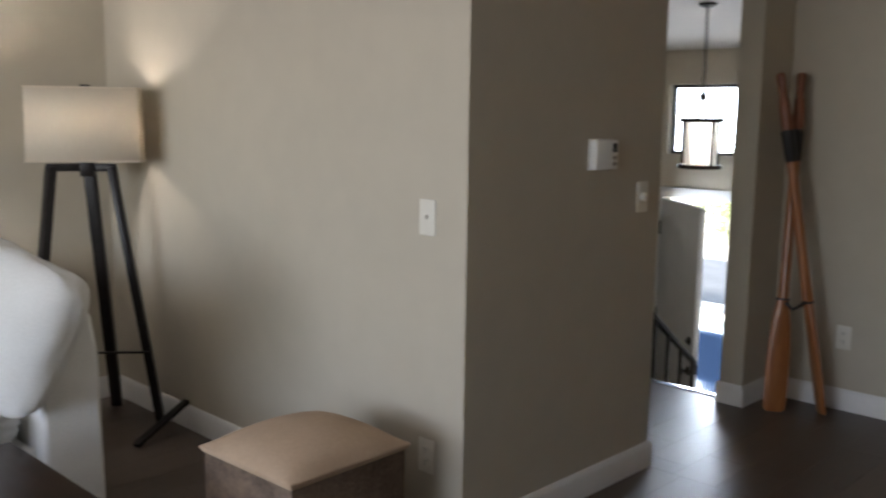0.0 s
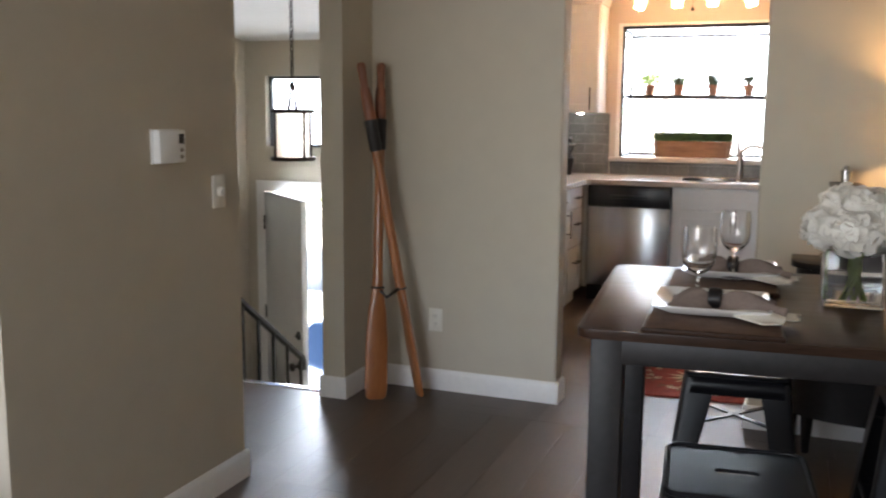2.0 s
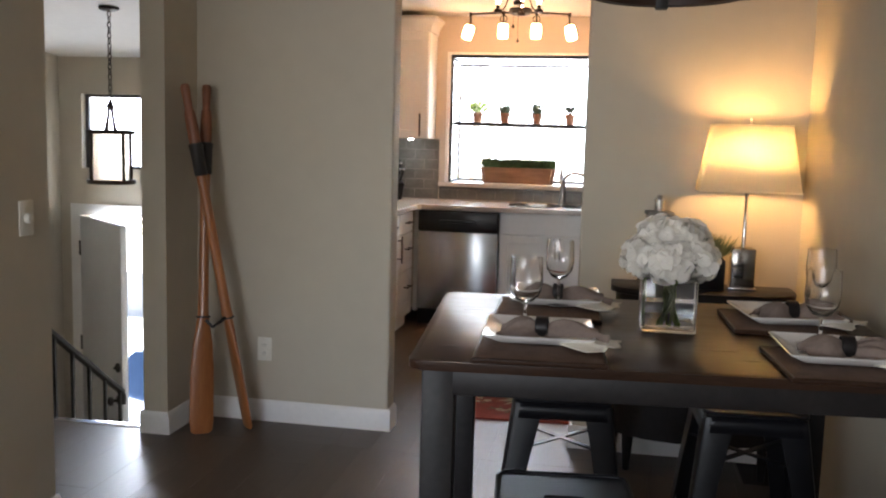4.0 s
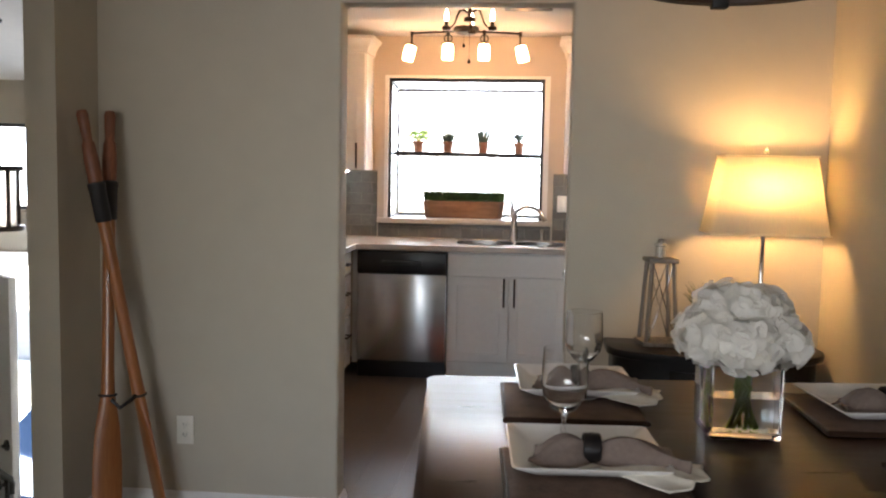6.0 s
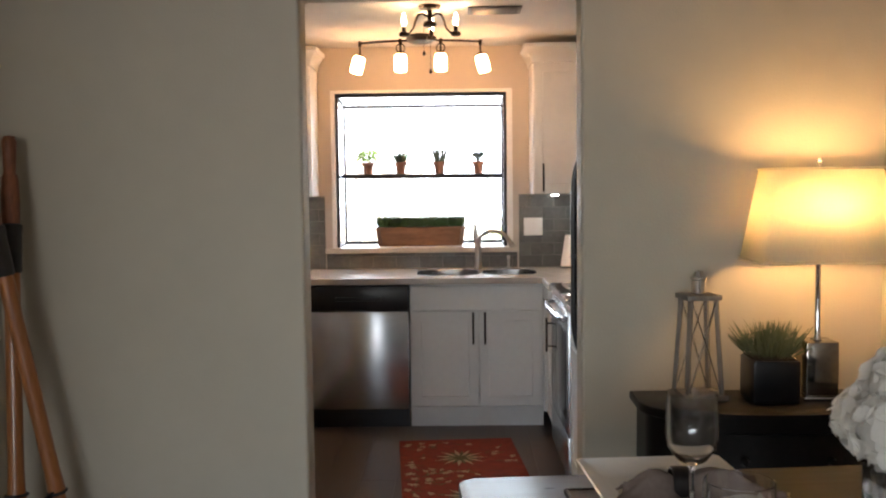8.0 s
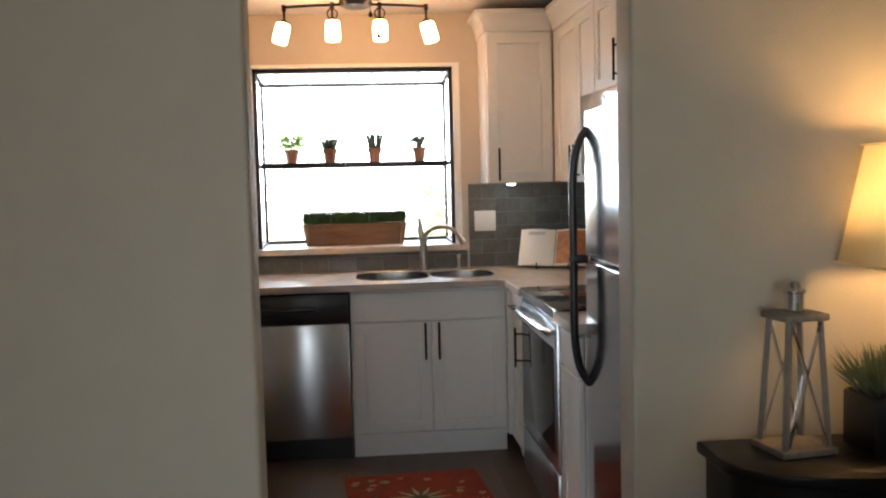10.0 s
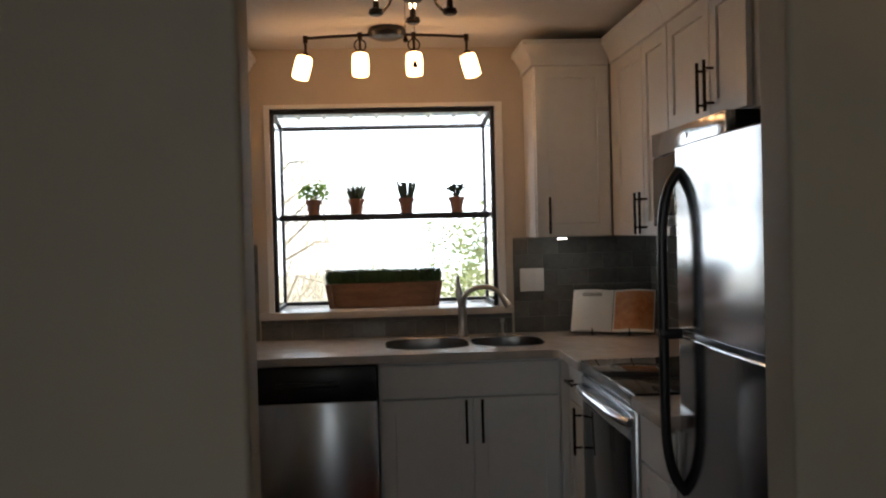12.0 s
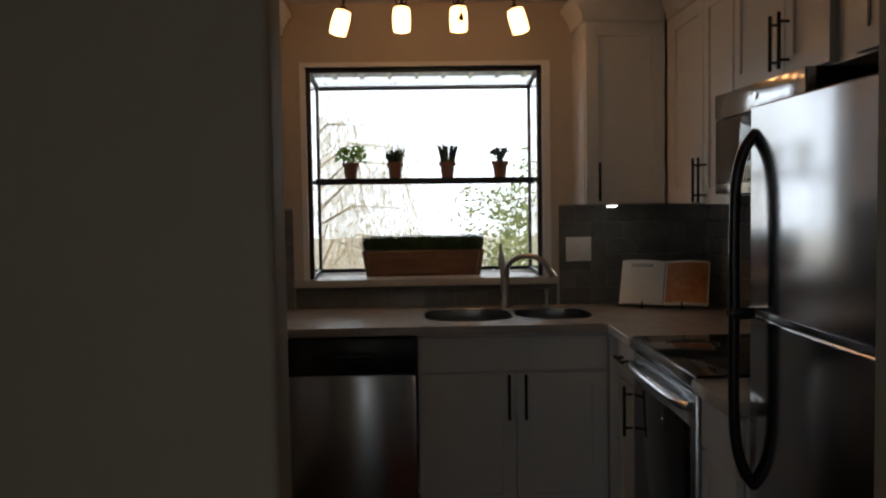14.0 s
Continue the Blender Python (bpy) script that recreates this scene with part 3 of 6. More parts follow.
# counter with the two sink holes
def oval(cx, cy, rx, ry, n=36, p=3.2):
    out = []
    for k in range(n):
        a = k / n * math.tau
        c, s = math.cos(a), math.sin(a)
        out.append((cx + rx * math.copysign(abs(c) ** (2 / p), c), cy + ry * math.copysign(abs(s) ** (2 / p), s)))
    return out


BOWLS = (oval(0.842, 0.325, 0.196, 0.218), oval(1.222, 0.315, 0.17, 0.19))


def slab(outer, holes, z0, z1):
    bm = bmesh.new()
    edges = []
    for loop in (outer, *holes):
        vs = [bm.verts.new((x, y, z1)) for x, y in loop]
        edges += [bm.edges.new((vs[i], vs[(i + 1) % len(vs)])) for i in range(len(vs))]
    bmesh.ops.triangle_fill(bm, use_beauty=True, edges=edges)
    top = list(bm.faces)
    r = bmesh.ops.extrude_face_region(bm, geom=top)
    bmesh.ops.translate(bm, verts=[v for v in r["geom"] if isinstance(v, bmesh.types.BMVert)], vec=(0, 0, z0 - z1))
    return bm


counter = tagged(part("countertop", slab([(X_K_W + 0.002, Y_WIN - 0.003), (X_K_W + 0.002, -1.5), (0.0, -1.5), (0.0, -0.055), (0.03, -0.026), (1.375, -0.026), (1.4, -0.05),
                 (1.4, -0.424), (X_K_E - 0.002, -0.424), (X_K_E - 0.002, Y_WIN - 0.003)], BOWLS, 0.872, 0.91), M_COUNTER),
                 "speckled grey-beige quartz countertop on white cabinets", "countertop")
fn_bevel(counter, 0.004)
c2 = tagged(part("countertop", boxm(1.40, X_K_E - 0.002, -1.50, -1.193, 0.872, 0.91, bevel=0.004), M_COUNTER), "short quartz countertop between range and refrigerator", "countertop")

sink = thing("sink", "stainless steel double-bowl undermount sink in the counter", "sink", pose(0, 0, 0))
for loop, (cx, cy) in zip(BOWLS, ((0.842, 0.325), (1.222, 0.315))):
    bm = bmesh.new()
    rings = []
    for k, z in ((0.992, 0.9095), (0.985, 0.868), (0.965, 0.80), (0.93, 0.72), (0.82, 0.69), (0.2, 0.686)):
        rings.append([bm.verts.new((cx + (x - cx) * k, cy + (y - cy) * k, z)) for x, y in loop])
    n = len(loop)
    for A, B in zip(rings, rings[1:]):
        for i in range(n):
            bm.faces.new((A[i], A[(i + 1) % n], B[(i + 1) % n], B[i]))
    bm.faces.new(rings[-1])
    part("bowl", bm, M_SINK, sink)
    part("drain", moved(lathe([(0, 0.69), (0.03, 0.69), (0.04, 0.694), (0.042, 0.688)], 20), Matrix.Translation((cx, cy, 0))), M_CHROME, sink)
    part("rim", tube([(cx + (x - cx) * 0.994, cy + (y - cy) * 0.994, 0.9095) for x, y in loop], 0.0035, 6, closed=True), M_SINK, sink)

f = thing("faucet", "brushed nickel pull-down kitchen faucet behind the sink", "faucet", pose(1.035, 0.565, 0.91))
part("base", lathe([(0, 0), (0.032, 0), (0.032, 0.006), (0.026, 0.016), (0.022, 0.05), (0.021, 0.16), (0.024, 0.175), (0.022, 0.19), (0, 0.19)], 20), M_NICKEL, f)
arc = [(0.0, -0.01, 0.15)] + [(0.10 - 0.10 * math.cos(a), -0.012 - 0.03 * a, 0.165 + 0.085 * math.sin(a)) for a in np.linspace(0.15, 2.75, 14)]
part("spout", tube(arc, 0.013, 12), M_NICKEL, f)
e = Vector(arc[-1])
d = (e - Vector(arc[-2])).normalized()
part("spray_head", conem(e, e + d * 0.055, 0.015, 0.019), M_NICKEL, f)
part("lever", moved(lathe([(0, 0), (0.017, 0), (0.019, 0.03), (0.012, 0.07), (0.008, 0.11), (0.006, 0.118), (0, 0.119)], 16), Matrix.Translation((-0.012, 0.0, 0.188)) @ pose(0, 0, 0, 0, -4, 0)), M_NICKEL, f)
s = thing("soap_dispenser", "small brushed nickel soap dispenser beside the sink", "soap dispenser", pose(1.235, 0.57, 0.91))
part("body", lathe([(0, 0), (0.02, 0), (0.02, 0.005), (0.009, 0.012), (0.008, 0.06), (0.012, 0.064), (0.012, 0.085), (0, 0.087)], 16), M_NICKEL, s)
part("nozzle", conem((0, 0, 0.076), (-0.01, -0.055, 0.07), 0.006, 0.004, 10), M_NICKEL, s)

# garden window
gw = structure("window_1", boxm(WX0, WX1, Y_WIN + T - 0.004, 1.10, WZ0 - 0.036, WZ0 - 0.008), M_WHITE, "garden window box with dark frame over the sink")
part("window_sill", boxm(0.022, 1.305, Y_WIN - 0.032, 1.095, WZ0 - 0.035, WZ0, bevel=0.004), M_SILL, gw, "cream stone sill")
bm = bmesh.new()
for x, x2 in ((WX0 - 0.024, WX0 + 0.002), (WX1 - 0.002, WX1 + 0.036)):
    box(bm, x, x2, Y_WIN - 0.012, Y_WIN + 0.001, WZ0, WZ1 + 0.018)
box(bm, WX0 + 0.002, WX1 - 0.002, Y_WIN - 0.012, Y_WIN + 0.001, WZ1 - 0.002, WZ1 + 0.018)
part("trim", bm, M_WHITE, gw)
YB = 1.07
ZB = 2.03


def frame_bar(p0, p1, w=0.021, h=0.024):
    part("window_frame", bar(bmesh.new(), p0, p1, w, h, 0.003), M_WINFR, gw, "dark bronze metal bar")


yi = Y_WIN + 0.045
for x in (WX0 + 0.012, WX1 - 0.012):
    frame_bar((x, yi, WZ0), (x, yi, WZ1))
    frame_bar((x, YB, WZ0), (x, YB, ZB))
    frame_bar((x, yi, WZ1 - 0.015), (x, YB, ZB), 0.022, 0.022)
    frame_bar((x, yi, WZ0 + 0.01), (x, YB, WZ0 + 0.01), 0.02, 0.02)
    frame_bar((x, yi, 1.525), (x, YB, 1.525), 0.014, 0.02)
frame_bar((WX0, yi, WZ1 - 0.013), (WX1, yi, WZ1 - 0.013))
frame_bar((WX0, YB, ZB - 0.012), (WX1, YB, ZB - 0.012), 0.022, 0.022)
frame_bar((WX0, YB, WZ0 + 0.012), (WX1, YB, WZ0 + 0.012), 0.02, 0.02)
frame_bar((WX0 + 0.02, 0.84, 1.528), (WX1 - 0.02, 0.84, 1.522), 0.032, 0.032)
for p in (boxm(WX0 + 0.02, WX1 - 0.02, YB - 0.003, YB + 0.003, WZ0 + 0.02, ZB - 0.02), boxm(WX0 + 0.009, WX0 + 0.014, yi + 0.02, YB - 0.014, WZ0 + 0.02, ZB - 0.02),
          boxm(WX1 - 0.014, WX1 - 0.009, yi + 0.02, YB - 0.014, WZ0 + 0.02, ZB - 0.02)):
    part("pane", p, M_GLASS, gw).visible_shadow = False
bm = bar(bmesh.new(), (0.664, yi, WZ1 - 0.005), (0.664, YB, ZB), WX1 - WX0 - 0.03, 0.005)
part("pane", bm, M_GLASS, gw).visible_shadow = False
sh = part("shelf", boxm(WX0 + 0.025, WX1 - 0.025, 0.858, YB - 0.015, 1.529, 1.536), M_GLASS, gw, "clear glass plant shelf")
sh.visible_shadow = False

# plants on the shelf


def leaf_card(bm, base, tip, width, bend=0.0):
    """A pointed, folded leaf blade from base to tip."""
    base, tip = Vector(base), Vector(tip)
    d = tip - base
    s = d.cross(Vector((random.uniform(-1, 1), random.uniform(-1, 1), 0.3))).normalized() * width / 2
    up = s.cross(d).normalized() * d.length * bend
    m1 = base + d * 0.45 + up
    a, b, c = bm.verts.new(base), bm.verts.new(m1 + s), bm.verts.new(m1 - s)
    t, mid = bm.verts.new(tip), bm.verts.new(m1 - up * 0.4 - d * 0.02)
    bm.faces.new((a, b, mid)), bm.faces.new((a, mid, c)), bm.faces.new((b, t, mid)), bm.faces.new((mid, t, c))


def blob(bm, c, r, seg=2, squash=1.0):
    bmesh.ops.create_icosphere(bm, subdivisions=seg, radius=r, matrix=Matrix.Translation(c) @ Matrix.Diagonal((1, 1, squash, 1)))


random.seed(5)
POT = [(0, 0.0), (0.029, 0.0), (0.036, 0.062), (0.037, 0.064), (0.043, 0.064), (0.044, 0.086), (0.038, 0.087), (0.036, 0.074), (0, 0.072)]
for i, (x, words) in enumerate(((0.287, "leafy light green herb"), (0.513, "spiky dusky succulent"), (0.78, "finger-like upright succulent"), (1.05, "round-leaved jade succulent"))):
    p = thing("potted_plant", words + " in a small terracotta pot", "plant", pose(x, 0.915, 1.537, 0, 0, 40 * i), group="potted plants on the window shelf")
    pot = part("pot", lathe(POT, 22), M_TERRA, p, "terracotta pot")
    part("soil", conem((0, 0, 0.068), (0, 0, 0.0755), 0.0362), mat("potting_soil", (0.03, 0.02, 0.014), 0.95), p)
    bm = bmesh.new()
    if i == 0:
        for k in range(130):
            a, r, h = random.uniform(0, math.tau), random.uniform(0, 0.068), random.uniform(0.03, 0.095)
            q = Vector((r * math.cos(a), r * math.sin(a), 0.075 + h - r * 0.3))
            leaf_card(bm, q, q + Vector((math.cos(a) * 0.024, math.sin(a) * 0.024, random.uniform(-0.01, 0.02))), 0.02, 0.1)
        for k in range(12):
            a = k * 0.7
            cone(bm, (0, 0, 0.075), (0.04 * math.cos(a), 0.04 * math.sin(a), 0.14), 0.0015, seg=5)
    elif i == 1:
        for k in range(70):
            a, r = random.uniform(0, math.tau), random.uniform(0.0, 0.028)
            q = Vector((r * math.cos(a), r * math.sin(a), 0.072))
            leaf_card(bm, q, q + Vector((math.cos(a) * random.uniform(0.01, 0.052), math.sin(a) * random.uniform(0.01, 0.052), random.uniform(0.05, 0.105))), 0.014, 0.08)
    elif i == 2:
        for k in range(18):
            a, r = k * 2.4, 0.031 * math.sqrt(k / 18)
            q = Vector((r * math.cos(a), r * math.sin(a), 0.07))
            h = random.uniform(0.06, 0.105)
            t2 = q + Vector((q.x * 0.9, q.y * 0.9, h))
            cone(bm, q, t2, 0.006, 0.005, 8)
            blob(bm, t2, 0.0055, 1)
    else:
        for k in range(9):
            a = k * 0.7
            t2 = Vector((0.05 * math.cos(a) * random.uniform(0.3, 1), 0.05 * math.sin(a) * random.uniform(0.3, 1), random.uniform(0.11, 0.155)))
            cone(bm, (0, 0, 0.07), t2, 0.004, 0.003, 6)
            for j in range(8):
                v3 = Vector((random.gauss(0, 1), random.gauss(0, 1), random.gauss(0, 1))).normalized() * 0.014
                blob(bm, t2 + v3, 0.009, 1, 0.6)
    part("foliage", bm, M_LEAF if i == 0 else M_LEAFD, p)

# long planter with grass on the sill
pl = thing("planter_box", "long wooden planter box with trimmed green grass on the sill", "planter", pose(0.648, 0.865, WZ0))
bm = bmesh.new()
v0 = [(-0.286, -0.058, 0), (0.286, -0.058, 0), (0.286, 0.058, 0), (-0.286, 0.058, 0)]
v1 = [(-0.308, -0.067, 0.128), (0.308, -0.067, 0.128), (0.308, 0.067, 0.128), (-0.308, 0.067, 0.128)]
A, B = [bm.verts.new(p) for p in v0], [bm.verts.new(p) for p in v1]
bm.faces.new(A[::-1]), bm.faces.new(B)
for i in range(4):
    bm.faces.new((A[i], A[(i + 1) % 4], B[(i + 1) % 4], B[i]))
fn_bevel(part("box", bm, M_CRATE, pl, "brown weathered wood"), 0.005)
for s in (-1, 1):
    part("side_batten", bar(bmesh.new(), (s * 0.262, -0.063, 0.004), (s * 0.28, -0.070, 0.124), 0.03, 0.006, 0.001), M_CRATE, pl)
bm = bmesh.new()
for k in range(2600):
    q = Vector((random.uniform(-0.3, 0.3), random.uniform(-0.058, 0.058), 0.124))
    h = random.uniform(0.058, 0.086)
    leaf_card(bm, q, q + Vector((random.gauss(0, 0.010), random.gauss(0, 0.010), h)), 0.006, 0.05)
part("grass", bm, M_GRASS, pl, "dense green artificial grass")

# switch plates on the backsplash
wp = thing("switch_plate", "white two-gang switch plate on the grey tile backsplash", "switch", pose(1.403, Y_WIN - 0.009, 1.18))
part("plate", boxm(-0.062, 0.062, -0.007, 0.0, -0.059, 0.059, bevel=0.003), M_THERMO, wp)
for x in (-0.026, 0.026):
    part("rocker", boxm(x - 0.016, x + 0.016, -0.011, -0.005, -0.033, 0.033, bevel=0.002), M_THERMO, wp)

# cookbook on its stand
bk = thing("cookbook", "open cookbook with an orange food photo on a dark wire stand", "book", pose(1.755, 0.42, 0.912, 0, 0, -24))
tilt = pose(0, 0, 0.012, -27, 0, 0) @ Matrix.Diagonal((1.10, 1.0, 0.94, 1))
bm = bmesh.new()
for sx in (-1, 1):
    x0, x1 = (-0.185, -0.002) if sx < 0 else (0.002, 0.185)
    pts = []
    for j in range(9):
        u = j / 8
        x = x0 + (x1 - x0) * u
        k = 1 - abs(x) / 0.185
        pts.append((x, -0.006 - 0.022 * math.sin(min(1, k * 1.15) * math.pi) * 0.7))
    lo = [bm.verts.new((x, y, 0)) for x, y in pts]
    hi = [bm.verts.new((x, y, 0.235)) for x, y in pts]
    lob = [bm.verts.new((x, 0.0, 0)) for x, y in pts]
    hib = [bm.verts.new((x, 0.0, 0.235)) for x, y in pts]
    for j in range(8):
        bm.faces.new((lo[j], lo[j + 1], hi[j + 1], hi[j]))
        bm.faces.new((lob[j + 1], lob[j], hib[j], hib[j + 1]))
        bm.faces.new((hi[j], hi[j + 1], hib[j + 1], hib[j]))
        bm.faces.new((lo[j + 1], lo[j], lob[j], lob[j + 1]))
    for j in (0, 8):
        bm.faces.new((lo[j], hi[j], hib[j], lob[j]))
M_PAPER = mat("book_paper", (0.80, 0.78, 0.73), 0.7, var=0.03)
M_PHOTO = mat("orange_food_photo", (0.58, 0.30, 0.13), 0.4, var=0.4, scale=11, fine=40, second=(0.34, 0.09, 0.025))
M_INK = mat("grey_ink", (0.25, 0.24, 0.23), 0.8)
part("page_block", bm, M_PAPER, bk, m=tilt)
bm = bmesh.new()
for j in range(8):
    u0, u1 = 0.008 + 0.172 * j / 8, 0.008 + 0.172 * (j + 1) / 8
    y = [-0.0075 - 0.022 * math.sin(min(1, (1 - u / 0.185) * 1.15) * math.pi) * 0.7 for u in (u0, u1)]
    v = [bm.verts.new(p) for p in ((u0, y[0], 0.012), (u1, y[1], 0.012), (u1, y[1], 0.225), (u0, y[0], 0.225))]
    bm.faces.new(v)
part("photo", bm, M_PHOTO, bk, "orange food photograph", m=tilt)
for j, z in enumerate((0.206, 0.196)):
    part("text_line", boxm(-0.14, -0.05, -0.0245, -0.0225, z, z + 0.004), M_INK, bk, m=tilt)
part("cover", boxm(-0.19, 0.19, 0.001, 0.004, -0.004, 0.24), M_BLACK, bk, m=tilt)
bm = bmesh.new()
for x in (-0.09, 0.09):
    bar(bm, (x, -0.034, 0.0), (x, -0.034, 0.034), 0.006, 0.004)
    bar(bm, (x, -0.034, 0.001), (x, 0.10, 0.001), 0.006, 0.004)
    bar(bm, (x, 0.10, 0.001), (x, 0.098, 0.2), 0.006, 0.004)
bar(bm, (-0.09, 0.10, 0.1), (0.09, 0.10, 0.1), 0.006, 0.004)
part("stand", bm, M_BLACKM, bk, "dark wire stand")

# knife block on the left counter
kb = thing("knife_block", "black knife block with steel-capped knives on the counter", "knife block", pose(-0.30, 0.40, 0.911, 0, 0, 35))
bm = bmesh.new()
v0 = [(-0.055, -0.06, 0), (0.055, -0.06, 0), (0.055, 0.09, 0), (-0.055, 0.09, 0)]
v1 = [(-0.055, -0.11, 0.13), (0.055, -0.11, 0.13), (0.055, 0.03, 0.24), (-0.055, 0.03, 0.24)]
A, B = [bm.verts.new(p) for p in v0], [bm.verts.new(p) for p in v1]
bm.faces.new(A[::-1]), bm.faces.new(B)
for i in range(4):
    bm.faces.new((A[i], A[(i + 1) % 4], B[(i + 1) % 4], B[i]))
fn_bevel(part("block", bm, M_BLACKWOOD, kb), 0.004)
for i, x in enumerate((-0.03, 0.0, 0.03)):
    for j, (yy, zz) in enumerate(((-0.08, 0.155), (-0.02, 0.20))):
        h = part("knife_handle", bar(bmesh.new(), (x, yy, zz), (x, yy - 0.07, zz + 0.085), 0.016, 0.022, 0.004), M_BLACK, kb)
        part("cap", conem((x, yy - 0.07, zz + 0.085), (x, yy - 0.076, zz + 0.092), 0.011), M_CHROME, h, "bright steel cap")

# range
rg = thing("range", "stainless steel range with black glass cooktop and curved handle", "range", facing_west(1.425, -0.43))
part("body", boxm(0.004, 0.756, 0.03, 0.59, 0.0, 0.90), M_BLACK, rg)
part("cooktop", boxm(0.0, 0.76, -0.012, 0.56, 0.902, 0.918, bevel=0.004), mat("black_ceramic_glass", (0.01, 0.01, 0.011), 0.06, var=0.02), rg, "black glass cooktop")
part("front_trim", boxm(0.0, 0.76, -0.018, 0.0, 0.876, 0.916, bevel=0.006), M_STEEL_H, rg)
dr = part("oven_door", boxm(0.004, 0.756, -0.012, 0.03, 0.27, 0.862, bevel=0.008), M_STEEL, rg)
part("oven_window", boxm(0.055, 0.705, -0.0155, -0.011, 0.335, 0.758, bevel=0.003), mat("dark_oven_glass", (0.008, 0.008, 0.009), 0.08, var=0.02), dr, "black glass oven window")
pts = [(x, -0.02 - 0.045 * math.sin((x - 0.03) / 0.70 * math.pi) ** 0.6, 0.82 + 0.012 * math.sin((x - 0.03) / 0.70 * math.pi)) for x in np.linspace(0.03, 0.73, 20)]
part("handle", tube(pts, 0.016, 10, flat=0.8), M_STEEL_H, dr, "curved satin steel handle")
part("gap", boxm(0.004, 0.756, -0.004, 0.03, 0.862, 0.876), M_BLACK, rg)
part("drawer", boxm(0.004, 0.756, -0.012, 0.03, 0.06, 0.262, bevel=0.008), M_STEEL, rg)
part("backguard", boxm(0.0, 0.76, 0.53, 0.59, 0.918, 1.05, bevel=0.01), M_BLACK, rg)
for x, y, r in ((0.2, 0.15, 0.09), (0.56, 0.15, 0.075), (0.2, 0.4, 0.075), (0.56, 0.4, 0.09)):
    part("burner_ring", moved(lathe([(r, 0), (r + 0.003, 0), (r + 0.003, 0.0006), (r, 0.0006), (r, 0)], 40), Matrix.Translation((x, y, 0.9182))), M_GREYW, rg)

# microwave over the range
mw = thing("microwave", "stainless over-the-range microwave with dark glass door", "microwave", facing_west(1.697, -0.53))
part("body", boxm(0.002, 0.758, 0.02, 0.325, 1.435, 1.786), M_BLACK, mw)
part("top_panel", boxm(0.002, 0.758, -0.014, 0.02, 1.70, 1.786, bevel=0.006), M_STEEL_F, mw, "stainless top grille panel")
part("badge", conem((0.40, -0.019, 1.745), (0.40, -0.013, 1.745), 0.011), M_CHROME, mw)
part("door", boxm(0.002, 0.57, -0.012, 0.02, 1.438, 1.697, bevel=0.006), M_STEEL_F, mw)
part("door_glass", boxm(0.022, 0.53, -0.0155, -0.010, 1.475, 1.693, bevel=0.004), mat("dark_door_glass", (0.01, 0.01, 0.012), 0.05, var=0.02, spec=1.0), mw, "black glass door window")
part("control_panel", boxm(0.575, 0.758, -0.012, 0.02, 1.438, 1.697, bevel=0.005), M_BLACK, mw)
part("handle", tube([(0.55, -0.012, 1.48), (0.55, -0.045, 1.50), (0.55, -0.045, 1.67), (0.55, -0.012, 1.69)], 0.008, 8), M_STEEL_H, mw)

# refrigerator: local x runs towards -y from its far edge, front y = 0 looks west
fr = thing("refrigerator", "stainless steel top-freezer refrigerator with black bow handles", "refrigerator", facing_west(1.45, -1.515))
part("body", boxm(0.0, 0.70, 0.055, 0.575, 0.03, 1.655, bevel=0.006), M_BLACK, fr, "black cabinet body")


def curved_door(z0, z1):
    bm = bmesh.new()
    n = 12
    f0, b0 = [], []
    for z in (z0, z1):
        f0.append([bm.verts.new((0.70 * i / n, -0.006 * math.sin(math.pi * i / n), z)) for i in range(n + 1)])
        b0.append([bm.verts.new((0.70 * i / n, 0.05, z)) for i in range(n + 1)])
    for i in range(n):
        bm.faces.new((f0[0][i], f0[0][i + 1], f0[1][i + 1], f0[1][i]))
        bm.faces.new((b0[0][i + 1], b0[0][i], b0[1][i], b0[1][i + 1]))
        for k in (0, 1):
            bm.faces.new((f0[k][i], f0[k][i + 1], b0[k][i + 1], b0[k][i]))
    for i in (0, n):
        bm.faces.new((f0[0][i], f0[1][i], b0[1][i], b0[0][i]))
    return bm


for z0, z1, zs in ((1.153, 1.655, ((0.004, 1.590), (-0.018, 1.562), (-0.036, 1.520), (-0.047, 1.46), (-0.050, 1.40), (-0.051, 1.30), (-0.050, 1.15))),
                   (0.075, 1.138, ((0.004, 0.708), (-0.018, 0.736), (-0.036, 0.778), (-0.047, 0.84), (-0.050, 0.90), (-0.051, 1.00), (-0.050, 1.14)))):
    d = part("freezer_door" if z0 > 1 else "fridge_door", curved_door(z0, z1), M_STEEL_F, fr, "brushed stainless steel door")
    fn_bevel(d, 0.005)
    pts = [Vector((0.030, y, z)) for y, z in zs]
    fine = []
    for i in range(len(pts) - 1):
        for u in (0, 0.25, 0.5, 0.75):
            p0, p1, p2, p3 = pts[max(i - 1, 0)], pts[i], pts[i + 1], pts[min(i + 2, len(pts) - 1)]
            fine.append(0.5 * ((2 * p1) + (p2 - p0) * u + (2 * p0 - 5 * p1 + 4 * p2 - p3) * u * u + (3 * p1 - p0 - 3 * p2 + p3) * u ** 3))
    fine.append(pts[-1])
    part("handle", tube(fine, 0.0135, 12, flat=1.25), M_BLACK, d, "black plastic bow handle")
part("handle_joint", boxm(0.014, 0.046, -0.064, -0.001, 1.130, 1.160, bevel=0.006), M_BLACK, fr)
part("joint_cap", conem((0.030, -0.0635, 1.145), (0.030, -0.067, 1.145), 0.008), M_CHROME, fr)
part("toe_grille", boxm(0.01, 0.69, 0.02, 0.06, 0.0, 0.07), M_BLACK, fr)
